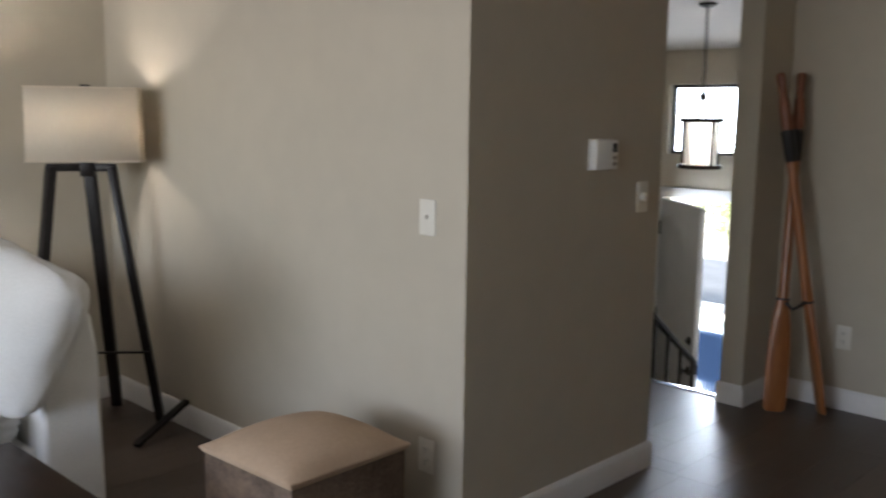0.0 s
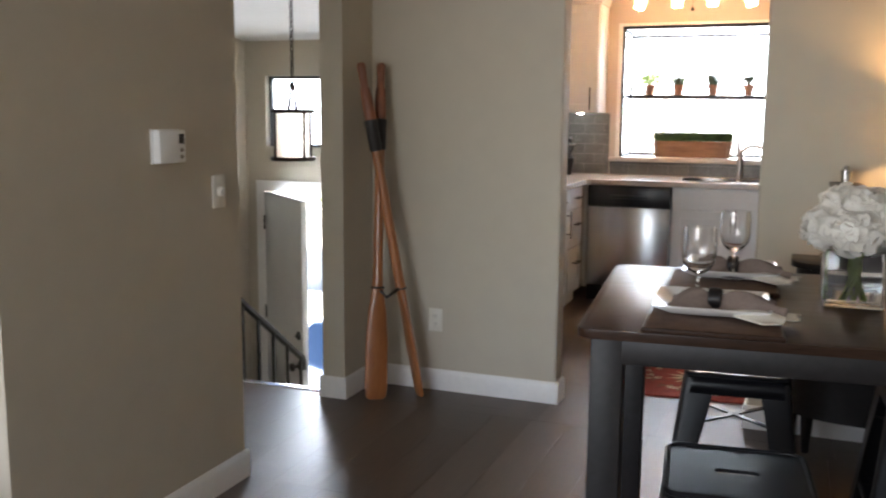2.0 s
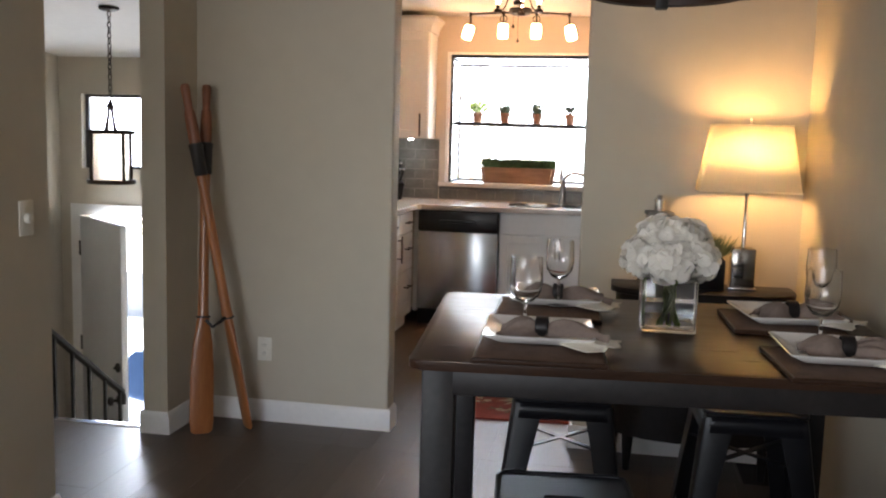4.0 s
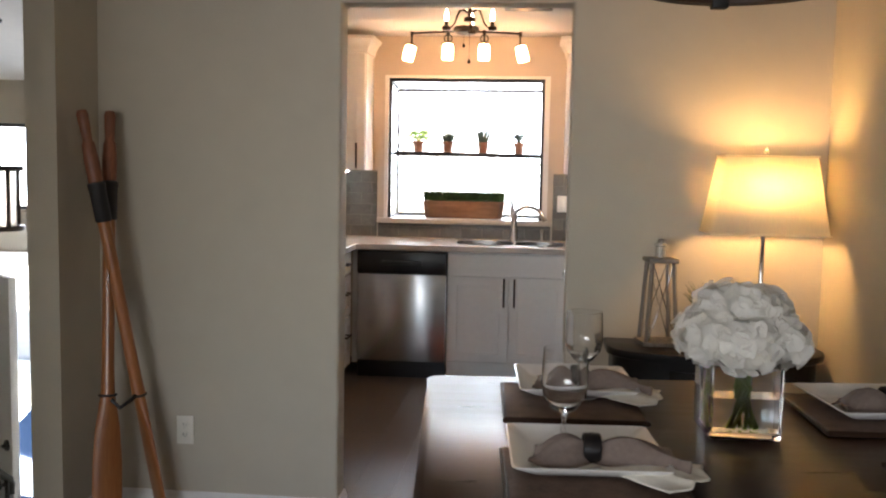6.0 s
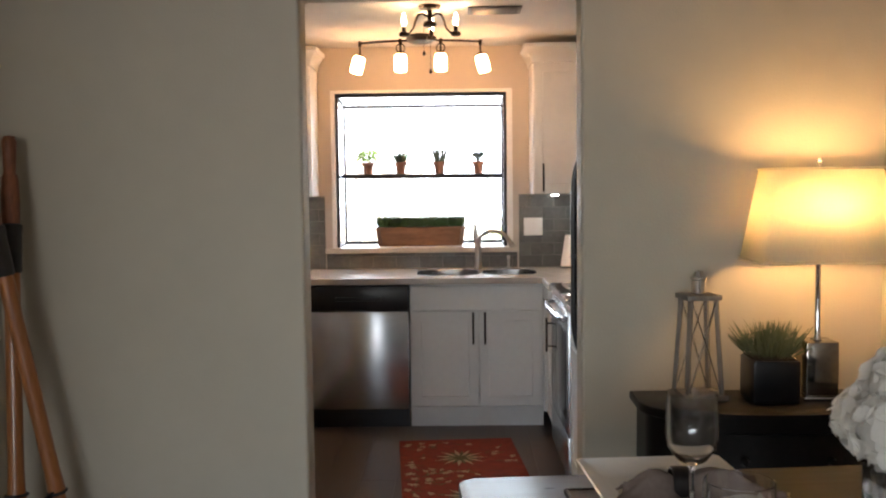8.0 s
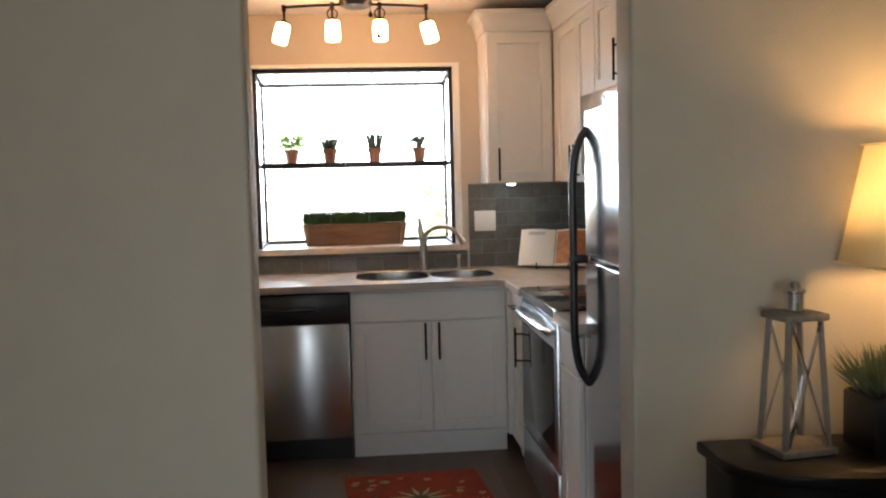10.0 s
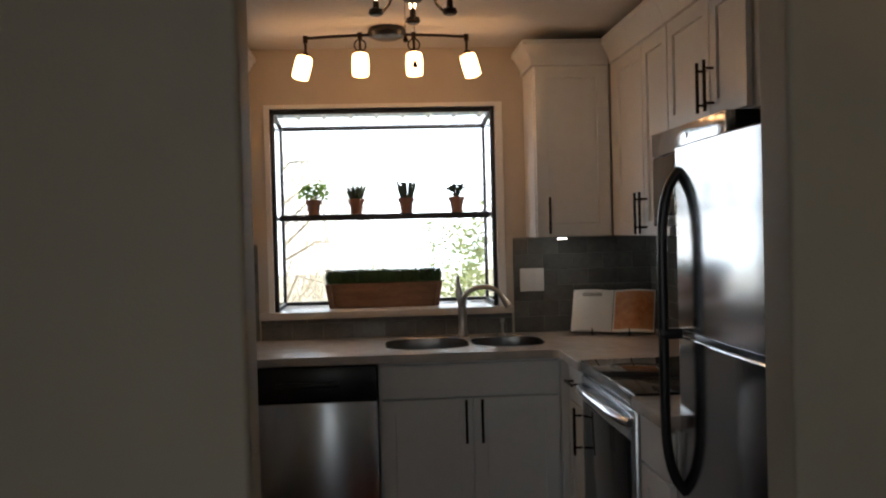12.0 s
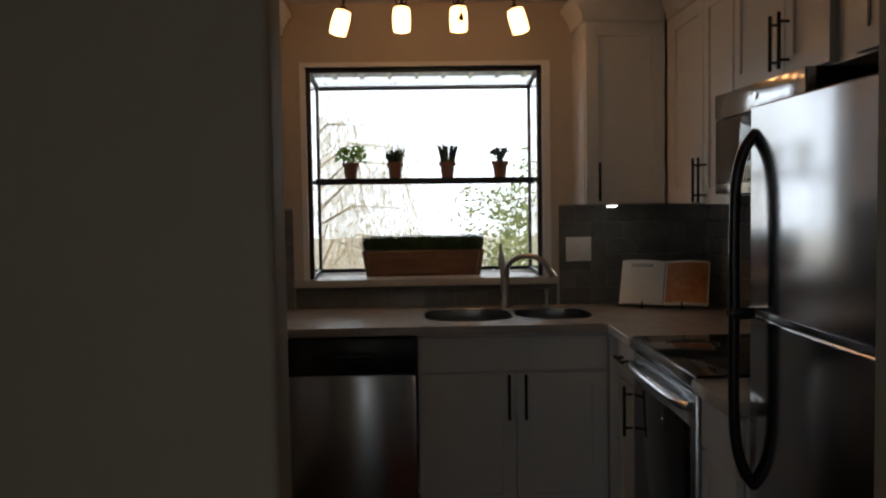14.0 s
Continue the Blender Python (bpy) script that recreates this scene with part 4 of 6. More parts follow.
part("gasket", boxm(0.004, 0.696, 0.046, 0.058, 0.08, 1.648), M_BLACK, fr)

# track light with four glass shades
tl = thing("track_light", "dark bronze track light with four lit frosted glass shades", "light", pose(0.69, 0.2, 0))
part("canopy", moved(lathe([(0, 2.318), (0.05, 2.319), (0.078, 2.33), (0.088, 2.348), (0.082, 2.369), (0, 2.3695)], 28), Matrix.Identity(4)), M_BLACK, tl)
part("bar", tube([(x, -0.01, 2.338 - 0.10 * x * x) for x in np.linspace(-0.37, 0.37, 15)], 0.007, 8), M_BRONZE, tl)
for i, x in enumerate((-0.368, -0.122, 0.122, 0.362)):
    zt = 2.338 - 0.10 * x * x
    lean = (14, 0, 0, -14)[i]
    h = part("spot_head", moved(cone(cone(bmesh.new(), (0, 0, 0.012), (0, 0, -0.02), 0.011), (0, 0, -0.02), (0, 0, -0.075), 0.006), Matrix.Translation((x, -0.01, zt))), M_BRONZE, tl)
    ring = [(0.026 * math.cos(a), 0, 0.026 * math.sin(a)) for a in np.linspace(0, math.tau, 24, endpoint=False)]
    part("ring", moved(tube(ring, 0.0035, 6, closed=True), Matrix.Translation((x, -0.01, zt - 0.045)) @ pose(0, 0, 0, 0, 0, 90 if i in (0, 3) else 0)), M_BRONZE, h)
    mm = Matrix.Translation((x, -0.01, zt - 0.072)) @ pose(0, 0, 0, -8, lean, 0)
    part("socket", moved(cone(bmesh.new(), (0, 0, 0.004), (0, 0, -0.014), 0.017), mm), M_BRONZE, h)
    part("glass_shade", moved(lathe([(0, -0.012), (0.034, -0.014), (0.038, -0.03), (0.0395, -0.07), (0.037, -0.112), (0.033, -0.112), (0.035, -0.06), (0.030, -0.02), (0, -0.018)], 22), mm), M_SPOT, h, "lit frosted glass shade")

# small chandelier with candle bulbs and pull chains
ch = thing("candle_chandelier", "dark bronze semi-flush chandelier with three lit candle bulbs and pull chains", "chandelier", pose(0.775, -0.70, 0))
part("hub", lathe([(0, 2.262), (0.03, 2.264), (0.036, 2.272), (0.03, 2.288), (0.012, 2.294), (0.012, 2.345), (0.05, 2.352), (0.06, 2.369), (0, 2.3695)], 24), M_BRONZE, ch)
for a0 in (182, -2, 88):
    a = radians(a0)
    dx, dy = math.cos(a), math.sin(a)
    pr = [(0.012, 2.315), (0.035, 2.33), (0.058, 2.325), (0.072, 2.295), (0.085, 2.255), (0.105, 2.232), (0.132, 2.228)]
    am = part("arm", tube([(dx * r, dy * r, z) for r, z in pr], 0.006, 8), M_BRONZE, ch)
    cm = Matrix.Translation((dx * 0.132, dy * 0.132, 0))
    part("cup", moved(lathe([(0, 2.213), (0.02, 2.214), (0.028, 2.222), (0.024, 2.236), (0.012, 2.24), (0.011, 2.268), (0, 2.268)], 20), cm), M_BRONZE, am)
    part("candle_bulb", moved(lathe([(0, 2.269), (0.009, 2.272), (0.012, 2.29), (0.010, 2.31), (0.004, 2.33), (0, 2.336)], 16), cm), M_BULB, am, "lit flame-shaped bulb")
for x, z in ((-0.03, 2.125), (0.002, 2.035)):
    cc = part("pull_chain", conem((x, -0.01, z + 0.02), (x, -0.01, 2.27), 0.0012, seg=6), M_BRONZE, ch)
    part("pull_knob", moved(lathe([(0, 0), (0.008, 0.004), (0.009, 0.012), (0.004, 0.024), (0, 0.03)], 14), Matrix.Translation((x, -0.01, z - 0.01))), M_BRONZE, cc)
vt = thing("ceiling_vent", "dark metal air vent in the kitchen ceiling", "vent", pose(1.11, -0.57, 2.37))
part("frame", boxm(-0.14, 0.14, -0.10, 0.10, -0.006, -0.001, bevel=0.002), M_BRONZE, vt)
for i in range(7):
    part("slat", bar(bmesh.new(), (-0.12, -0.075 + 0.025 * i, -0.009), (0.12, -0.075 + 0.025 * i, -0.009), 0.016, 0.003), M_BRONZE, vt)

# runner rug
M_RUG = mat("rust_red_rug_pile", (0.30, 0.045, 0.022), 0.95, var=0.25, scale=22, fine=120, bump=0.5, bump_scale=350, second=(0.15, 0.022, 0.014))
M_RUGC = mat("cream_rug_wool", (0.50, 0.40, 0.25), 0.95, var=0.2, scale=60, fine=200, bump=0.5, bump_scale=350)
M_RUGG = mat("olive_rug_wool", (0.12, 0.11, 0.045), 0.95, var=0.2, scale=60, fine=200, bump=0.5, bump_scale=350)
rug = thing("runner_rug", "rust-red runner rug with cream floral pattern on the kitchen floor", "rug", pose(0.955, -1.26, 0.001, 0, 0, 4.5))
part("rug_body", boxm(-0.32, 0.32, -0.98, 0.98, 0, 0.008, bevel=0.003), M_RUG, rug)
random.seed(9)
bm, bg = bmesh.new(), bmesh.new()


def petal(b, x, y, ang, length, w, z=0.0092):
    c, s = math.cos(ang), math.sin(ang)
    pts = [(0, 0), (length * 0.5, w / 2), (length, 0), (length * 0.5, -w / 2)]
    b.faces.new([b.verts.new((x + c * u - s * v, y + s * u + c * v, z)) for u, v in pts])


def in_rug(x, y, m=0.02):
    return abs(x) < 0.32 - m and abs(y) < 0.98 - m


for yc in (0.62, 0.0, -0.62):
    for k in range(22):
        petal(bg if k % 2 else bm, 0, yc, k / 22 * math.tau, 0.13 if k % 2 else 0.15, 0.022)
    for k in range(10):
        petal(bg, 0, yc, k / 10 * math.tau + 0.2, 0.06, 0.02, 0.0096)
for k in range(150):
    x, y = random.uniform(-0.29, 0.29), random.uniform(-0.94, 0.94)
    if min(abs(y - q) for q in (0.62, 0, -0.62)) < 0.18 and abs(x) < 0.18:
        continue
    a = random.uniform(0, math.tau)
    for j in range(random.choice((3, 5, 5))):
        petal(bm, x, y, a + j * 1.256, random.uniform(0.018, 0.032), 0.014)
    for j in range(2):
        x += math.cos(a) * 0.02
        y += math.sin(a) * 0.02
        if in_rug(x, y, 0.05):
            petal(bg, x, y, a + random.uniform(-0.6, 0.6), 0.035, 0.010)
tagged(part("floral_pattern", bm, M_RUGC, rug, "cream flowers"), kind="stuff")
tagged(part("leaf_pattern", bg, M_RUGG, rug, "olive leaves"), kind="stuff")

# ---- dining room ----
TX0, TX1, TY0, TY1, TZ = 0.946, 2.196, -4.622, -3.656, 0.89
tb = thing("dining_table", "counter-height dining table with dark walnut top and charcoal legs", "table", pose((TX0 + TX1) / 2, (TY0 + TY1) / 2, 0, 0, 0, 5.0))
hx, hy = (TX1 - TX0) / 2, (TY1 - TY0) / 2
rc = 0.035
outline = []
for cx, cy, a0 in ((hx - rc, hy - rc, 0), (-hx + rc, hy - rc, 90), (-hx + rc, -hy + rc, 180), (hx - rc, -hy + rc, 270)):
    outline += [(cx + rc * math.cos(radians(a0 + 18 * k)), cy + rc * math.sin(radians(a0 + 18 * k))) for k in range(6)]
part("tabletop", prism(outline, TZ - 0.023, TZ, bevel=0.003), M_DARKWOOD, tb, "dark walnut tabletop with rounded edge")
for sx in (-1, 1):
    for sy in (-1, 1):
        x, y = sx * (hx - 0.070), sy * (hy - 0.066)
        part("leg", boxm(x - 0.039, x + 0.039, y - 0.039, y + 0.039, 0, TZ - 0.024, bevel=0.005), M_GREYWOOD, tb)
for sy in (-1, 1):
    y = sy * (hy - 0.039)
    part("apron", boxm(-hx + 0.102, hx - 0.102, y - 0.012, y + 0.012, TZ - 0.086, TZ - 0.024, bevel=0.003), M_GREYWOOD, tb)
for sx in (-1, 1):
    x = sx * (hx - 0.039)
    part("apron", boxm(x - 0.012, x + 0.012, -hy + 0.102, hy - 0.102, TZ - 0.086, TZ - 0.024, bevel=0.003), M_GREYWOOD, tb)

# metal stools
M_STOOL = mat("black_powder_coat", (0.007, 0.007, 0.009), 0.36, spec=0.3, metal=0.0, var=0.15, scale=8, fine=60)


def rrect(hw, r, n=6):
    out = []
    for cx, cy, a0 in ((hw - r, hw - r, 0), (-hw + r, hw - r, 90), (-hw + r, -hw + r, 180), (hw - r, -hw + r, 270)):
        out += [(cx + r * math.cos(radians(a0 + 90 / (n - 1) * k)), cy + r * math.sin(radians(a0 + 90 / (n - 1) * k))) for k in range(n)]
    return out


st = thing("stool", "black metal counter stool with a slotted square seat and splayed legs", "stool", pose(1.305, -3.765, 0, 0, 0, 5), group="metal stools round the table")
SZ = 0.61
slot = [(0.05 * (1 if 90 < a or a < -90 else 1) * 0 + (0.035 if -90 < a <= 90 else -0.035) + 0.013 * math.cos(radians(a)), 0.013 * math.sin(radians(a))) for a in range(-75, 285, 30)]
bm = slab(rrect(0.148, 0.03), [slot], SZ - 0.012, SZ - 0.004)
part("seat_panel", bm, M_STOOL, st)
part("seat_rim", tube([(x, y, SZ - 0.007) for x, y in rrect(0.150, 0.032)], 0.0075, 8, closed=True), M_STOOL, st)
bm = bmesh.new()
o, i2 = rrect(0.152, 0.03), rrect(0.160, 0.034)
A, B = [bm.verts.new((x, y, SZ - 0.010)) for x, y in o], [bm.verts.new((x, y, SZ - 0.065)) for x, y in i2]
for k in range(len(A)):
    bm.faces.new((A[k], A[(k + 1) % len(A)], B[(k + 1) % len(A)], B[k]))
sk = part("seat_skirt", bm, M_STOOL, st)
md = sk.modifiers.new("sheet", "SOLIDIFY")
md.thickness = 0.003
for sx in (-1, 1):
    for sy in (-1, 1):
        bm = bmesh.new()
        top, bot = (sx * 0.135, sy * 0.135), (sx * 0.205, sy * 0.205)
        rings = []
        for (cx, cy), z, w in ((top, SZ - 0.02, 0.075), ((sx * 0.16, sy * 0.16), SZ - 0.22, 0.055), (bot, 0.0, 0.034)):
            rings.append([bm.verts.new((cx + sx * a, cy + sy * b, z)) for a, b in ((0.014, -w), (0.017, 0.0), (0.012, 0.012), (0.0, 0.017), (-w, 0.014), (-w, 0.008), (0.0, 0.0), (0.008, -w))])
        for P, Q in zip(rings, rings[1:]):
            for k in range(8):
                bm.faces.new((P[k], P[(k + 1) % 8], Q[(k + 1) % 8], Q[k]))
        bm.faces.new(rings[0]), bm.faces.new(rings[-1][::-1])
        lg = part("leg", bm, M_STOOL, st)
        part("foot_cap", boxm(bot[0] - 0.016, bot[0] + 0.016, bot[1] - 0.016, bot[1] + 0.016, 0.0, 0.012, bevel=0.003), M_BLACK, lg)
for s in (-1, 1):
    part("cross_brace", bar(bmesh.new(), (-0.15, -0.15 * s, SZ - 0.17), (0.15, 0.15 * s, SZ - 0.15 - 0.02), 0.02, 0.005), M_STOOL, st)
    part("foot_rail", bar(bmesh.new(), (-0.178, 0.185 * s, 0.2), (0.178, 0.185 * s, 0.2), 0.02, 0.006), M_STOOL, st)
    part("foot_rail", bar(bmesh.new(), (0.185 * s, -0.178, 0.22), (0.185 * s, 0.178, 0.22), 0.006, 0.02), M_STOOL, st)
for x, y, r in ((1.365, -4.70, 6), (1.885, -3.76, 3), (1.95, -4.79, 4)):
    copy_thing(st, pose(x, y, 0, 0, 0, r))

# place settings
random.seed(3)


def placemat(x, y, r):
    t = thing("placemat", "brown woven rectangular placemat on the dining table", "placemat", pose(x, y, TZ + 0.001, 0, 0, r), group="place settings on the dining table")
    part("weave", boxm(-0.150, 0.150, -0.158, 0.158, 0, 0.011, bevel=0.003), M_MAT, t)
    part("border", tube([(u, v, 0.0065) for u, v in ((0.151, 0.159), (-0.151, 0.159), (-0.151, -0.159), (0.151, -0.159))], 0.0065, 8, closed=True), M_DARKWOOD, t, "dark bound border")


def plate(x, y, r):
    t = thing("plate", "square white porcelain plate with upturned rim", "plate", pose(x, y, TZ + 0.0145, 0, 0, r), group="place settings on the dining table")
    bm = bmesh.new()
    rings = []
    for hw, z in ((0.085, 0.0), (0.10, 0.004), (0.135, 0.020), (0.137, 0.023), (0.134, 0.024), (0.10, 0.009), (0.088, 0.006)):
        rings.append([bm.verts.new((u, v, z + 0.004 * (abs(u * v) / hw / hw) * (hw > 0.12))) for u, v in rrect(hw, 0.012, 4)])
    n = len(rings[0])
    for A, B in zip(rings, rings[1:]):
        for i in range(n):
            bm.faces.new((A[i], A[(i + 1) % n], B[(i + 1) % n], B[i]))
    bm.faces.new(rings[0][::-1]), bm.faces.new(rings[-1])
    part("dish", bm, M_PORC, t)


def napkin(x, y, r):
    """A napkin pulled through a ring: a short tail, a fan behind the ring, and a cream one under it."""
    t = thing("napkin", "taupe linen napkin gathered through a dark ring on the plate", "napkin", pose(x, y, TZ + 0.0235, 0, 0, r), group="place settings on the dining table")
    for nm, mt, turn, zz, lift_k, grow in (("cream_layer", M_CREAMN, -24, 0.0, 0.35, 1.12), ("taupe_cloth", M_NAPKIN, 0, 0.004, 1.0, 1.0)):
        bm = bmesh.new()
        grid = []
        nu, nv = 48, 26
        ph = random.uniform(0, 6)
        for i in range(nu + 1):
            u = -0.100 + 0.245 * i / nu
            k = abs(u) / (0.100 if u < 0 else 0.145)
            if u < 0:
                w = 0.015 + 0.036 * math.sin(math.pi * min(1, k * 0.92)) ** 0.8 + 0.008 * k
            else:
                w = 0.015 + 0.060 * k ** 0.75
            row = []
            for j in range(nv + 1):
                v = j / nv * 2 - 1
                dome = max(0.0, 1 - abs(v) ** 2.4)
                high = (0.026 + 0.024 * math.sin(math.pi * min(1, k * 1.1)) - 0.012 * k) * lift_k
                fold = (math.sin(v * 7 + ph + u * 14) * 0.007 + math.sin(v * 15 + ph * 2 - u * 20) * 0.003) * (0.3 + k) * dome * lift_k
                end = (0.016 * math.sin(v * 2.6 + ph) + 0.006 * math.sin(v * 8)) * k * (1 if u > 0 else -0.5)
                row.append(bm.verts.new((u * grow + end, v * w * grow, zz + max(0.002, high * dome + fold))))
            grid.append(row)
        for i in range(nu):
            for j in range(nv):
                bm.faces.new((grid[i][j], grid[i + 1][j], grid[i + 1][j + 1], grid[i][j + 1]))
        ob = part(nm, bm, mt, t, "cream linen" if nm == "cream_layer" else "", m=pose(0.02 if turn else 0, 0, 0, 0, 0, turn))
        sd = ob.modifiers.new("cloth", "SOLIDIFY")
        sd.thickness = 0.003
    part("napkin_ring", moved(lathe([(0.024, -0.016), (0.027, -0.014), (0.028, 0.0), (0.027, 0.014), (0.024, 0.016), (0.0225, 0.0), (0.024, -0.016)], 24), Matrix.Translation((0, 0, 0.027)) @ pose(0, 0, 0, 0, 90, 0)), M_BLACKWOOD, t, "dark napkin ring")


GLASS = [(0.0, 0.0), (0.034, 0.0), (0.035, 0.0023), (0.012, 0.0068), (0.005, 0.016), (0.0042, 0.0627), (0.006, 0.0775), (0.0235, 0.0866), (0.0385, 0.1072), (0.0428, 0.1311), (0.0417, 0.1653), (0.0401, 0.1961), (0.0388, 0.1966), (0.0401, 0.1653), (0.0412, 0.1311), (0.0369, 0.1094), (0.0225, 0.0901), (0.0, 0.0832)]


def wine_glass(x, y):
    t = thing("wine_glass", "clear empty stemmed wine glass on the table", "glass", pose(x, y, TZ + 0.021), group="wine glasses on the dining table")
    part("bowl_and_stem", lathe(GLASS, 32), M_GLASSW, t)


for x, y, r in ((1.282, -4.492, 4), (1.262, -3.965, 3), (1.985, -4.47, 4), (1.93, -3.96, 2)):
    placemat(x, y, r)
for x, y, r in ((1.270, -4.400, 4), (1.275, -3.850, 4), (1.985, -4.40, 2), (1.945, -3.93, 8)):
    plate(x, y, r)
    napkin(x + 0.01, y - 0.045, r * 1.5 - 5)
for x, y in ((1.232, -4.395), (1.290, -3.955), (1.955, -4.345), (2.05, -3.86)):
    wine_glass(x, y)

# vase of hydrangeas
vs = thing("flower_vase", "square clear glass vase with white hydrangeas on the table", "vase", pose(1.600, -4.112, TZ + 0.001, 0, 0, 3))
bm = bmesh.new()
box(bm, -0.072, 0.072, -0.072, 0.072, 0, 0.150, bevel=0.004)
inner = boxm(-0.065, 0.065, -0.065, 0.065, 0.016, 0.160)
tmp = bpy.data.meshes.new("tmp")
inner.to_mesh(tmp)
inner.free()
bmesh.ops.delete(bm, geom=[f for f in bm.faces if f.calc_center_median().z > 0.1495], context="FACES_ONLY")
k0 = len(bm.verts)
bm.from_mesh(tmp)
bpy.data.meshes.remove(tmp)
bm.verts.ensure_lookup_table()
new_vs = list(bm.verts)[k0:]
bmesh.ops.delete(bm, geom=[f for f in bm.faces if f.calc_center_median().z > 0.155], context="FACES_ONLY")
for v in new_vs:
    if v.co.z > 0.15:
        v.co.z = 0.150
part("glass", bm, M_GLASSW, vs)
part("water", boxm(-0.0645, 0.0645, -0.0645, 0.0645, 0.0165, 0.085), M_WATER, vs)
random.seed(11)
for k in range(8):
    a = k * 0.8
    part("stem", tube([(0.03 * math.cos(a), 0.03 * math.sin(a), 0.02), (0.015 * math.cos(a + 2), 0.015 * math.sin(a + 2), 0.10), (0.05 * math.cos(a), 0.05 * math.sin(a), 0.19)], 0.004, 6), M_LEAF, vs)
heads = [(-0.092, -0.035, 0.205, 0.072), (-0.01, -0.095, 0.20, 0.078), (0.085, -0.05, 0.205, 0.076), (-0.035, 0.03, 0.262, 0.078), (0.055, 0.025, 0.258, 0.076), (-0.085, 0.06, 0.205, 0.07), (0.03, 0.09, 0.205, 0.072), (0.01, -0.03, 0.268, 0.07)]
for cx, cy, cz, r in heads:
    cx, cy, cz, r = cx * 0.86, cy * 0.86, 0.165 + (cz - 0.165) * 0.88, r * 0.9
    bm = bmesh.new()
    cc = Vector((cx * 0.86, cy * 0.86, cz))
    blob(bm, cc, r * 0.84, 2, 0.85)
    for k in range(120):
        d = Vector((random.gauss(0, 1), random.gauss(0, 1), random.gauss(0.15, 1))).normalized()
        c = cc + Vector((d.x, d.y, d.z * 0.85)) * r * random.uniform(0.84, 0.98)
        m = Matrix.Translation(c) @ d.to_track_quat("Z", "Y").to_matrix().to_4x4() @ pose(0, 0, 0, random.uniform(-25, 25), random.uniform(-25, 25), random.uniform(0, 360))
        sz = random.uniform(0.012, 0.020)
        wave = random.uniform(0, 6)
        mid = bm.verts.new(m @ Vector((0, 0, -0.15 * sz)))
        rim = []
        for j in range(10):
            a = j / 10 * math.tau
            rr = sz * (1 + 0.14 * math.sin(3 * a + wave))
            rim.append(bm.verts.new(m @ Vector((rr * math.cos(a), rr * math.sin(a), sz * (0.22 + 0.13 * math.sin(2 * a + wave))))))
        for j in range(10):
            bm.faces.new((mid, rim[j], rim[(j + 1) % 10]))
    part("hydrangea_head", bm, M_PETAL, vs, "white hydrangea head")

# console table by the partition
CZ = 0.80
cn = thing("console_table", "black bow-front console cabinet against the wall", "console table", pose(1.825, Y_PART - 0.016, 0))
bow = [(-0.38, 0.0), (-0.38, -0.14)] + [(0.38 * math.sin(a), -0.14 - 0.19 * (math.cos(a) ** 0.8)) for a in np.linspace(-1.45, 1.45, 15)] + [(0.38, -0.14), (0.38, 0.0)]
part("top", prism(bow, CZ - 0.028, CZ, bevel=0.006), M_BLACKWOOD, cn)
bod = [(x * 0.94, y * 0.92 - 0.001) for x, y in bow]
part("body", prism(bod, 0.16, CZ - 0.03), M_BLACKWOOD, cn)
for x, y in ((-0.34, -0.04), (0.34, -0.04), (-0.28, -0.21), (0.28, -0.21)):
    part("foot", conem((x, y, 0), (x, y, 0.162), 0.016, 0.026), M_BLACKWOOD, cn)
dpan = [(x * 0.7, y * 0.94 - 0.012) for x, y in bow[4:-4]]
part("drawer_front", prism(dpan + [(p[0] * 0.98, p[1] + 0.02) for p in dpan[::-1]], CZ - 0.2, CZ - 0.06), M_BLACKWOOD, cn)
for sx in (-1, 1):
    part("knob", moved(lathe([(0, 0), (0.008, 0.004), (0.013, 0.014), (0.009, 0.024), (0, 0.026)], 14), Matrix.Translation((sx * 0.12, -0.32, CZ - 0.13)) @ pose(0, 0, 0, 90, 0, 0)), M_BLACKWOOD, cn)

# lantern
ln = thing("lantern", "greywashed wooden candle lantern with crossed mirror strips and chrome cap", "lantern", pose(1.632, -2.676, CZ + 0.001, 0, 0, 8) @ Matrix.Diagonal((0.82, 0.86, 1, 1)))
part("base", boxm(-0.085, 0.085, -0.075, 0.075, 0, 0.016, bevel=0.003), M_GREYW, ln)
for sx in (-1, 1):
    for sy in (-1, 1):
        part("post", bar(bmesh.new(), (sx * 0.066, sy * 0.058, 0.016), (sx * 0.048, sy * 0.044, 0.300), 0.016, 0.016, 0.002), M_GREYW, ln)
part("top_plate", boxm(-0.066, 0.066, -0.060, 0.060, 0.300, 0.316, bevel=0.004), M_GREYW, ln)
part("cap", lathe([(0.026, 0.316), (0.026, 0.358), (0.031, 0.360), (0.031, 0.366), (0.020, 0.370), (0.014, 0.384), (0, 0.387)], 20), M_CHROME, ln, "chrome chimney cap")
for sy in (-1, 1):
    for sx in (-1, 1):
        part("cross_strip", bar(bmesh.new(), (sx * -0.060, sy * 0.063, 0.022), (sx * 0.044, sy * 0.050, 0.295), 0.010, 0.003), M_CHROME, ln, "shiny metal cross strip")
    part("glass_pane", bar(bmesh.new(), (0, sy * 0.056, 0.018), (0, sy * 0.043, 0.299), 0.10, 0.002), M_GLASS, ln).visible_shadow = False

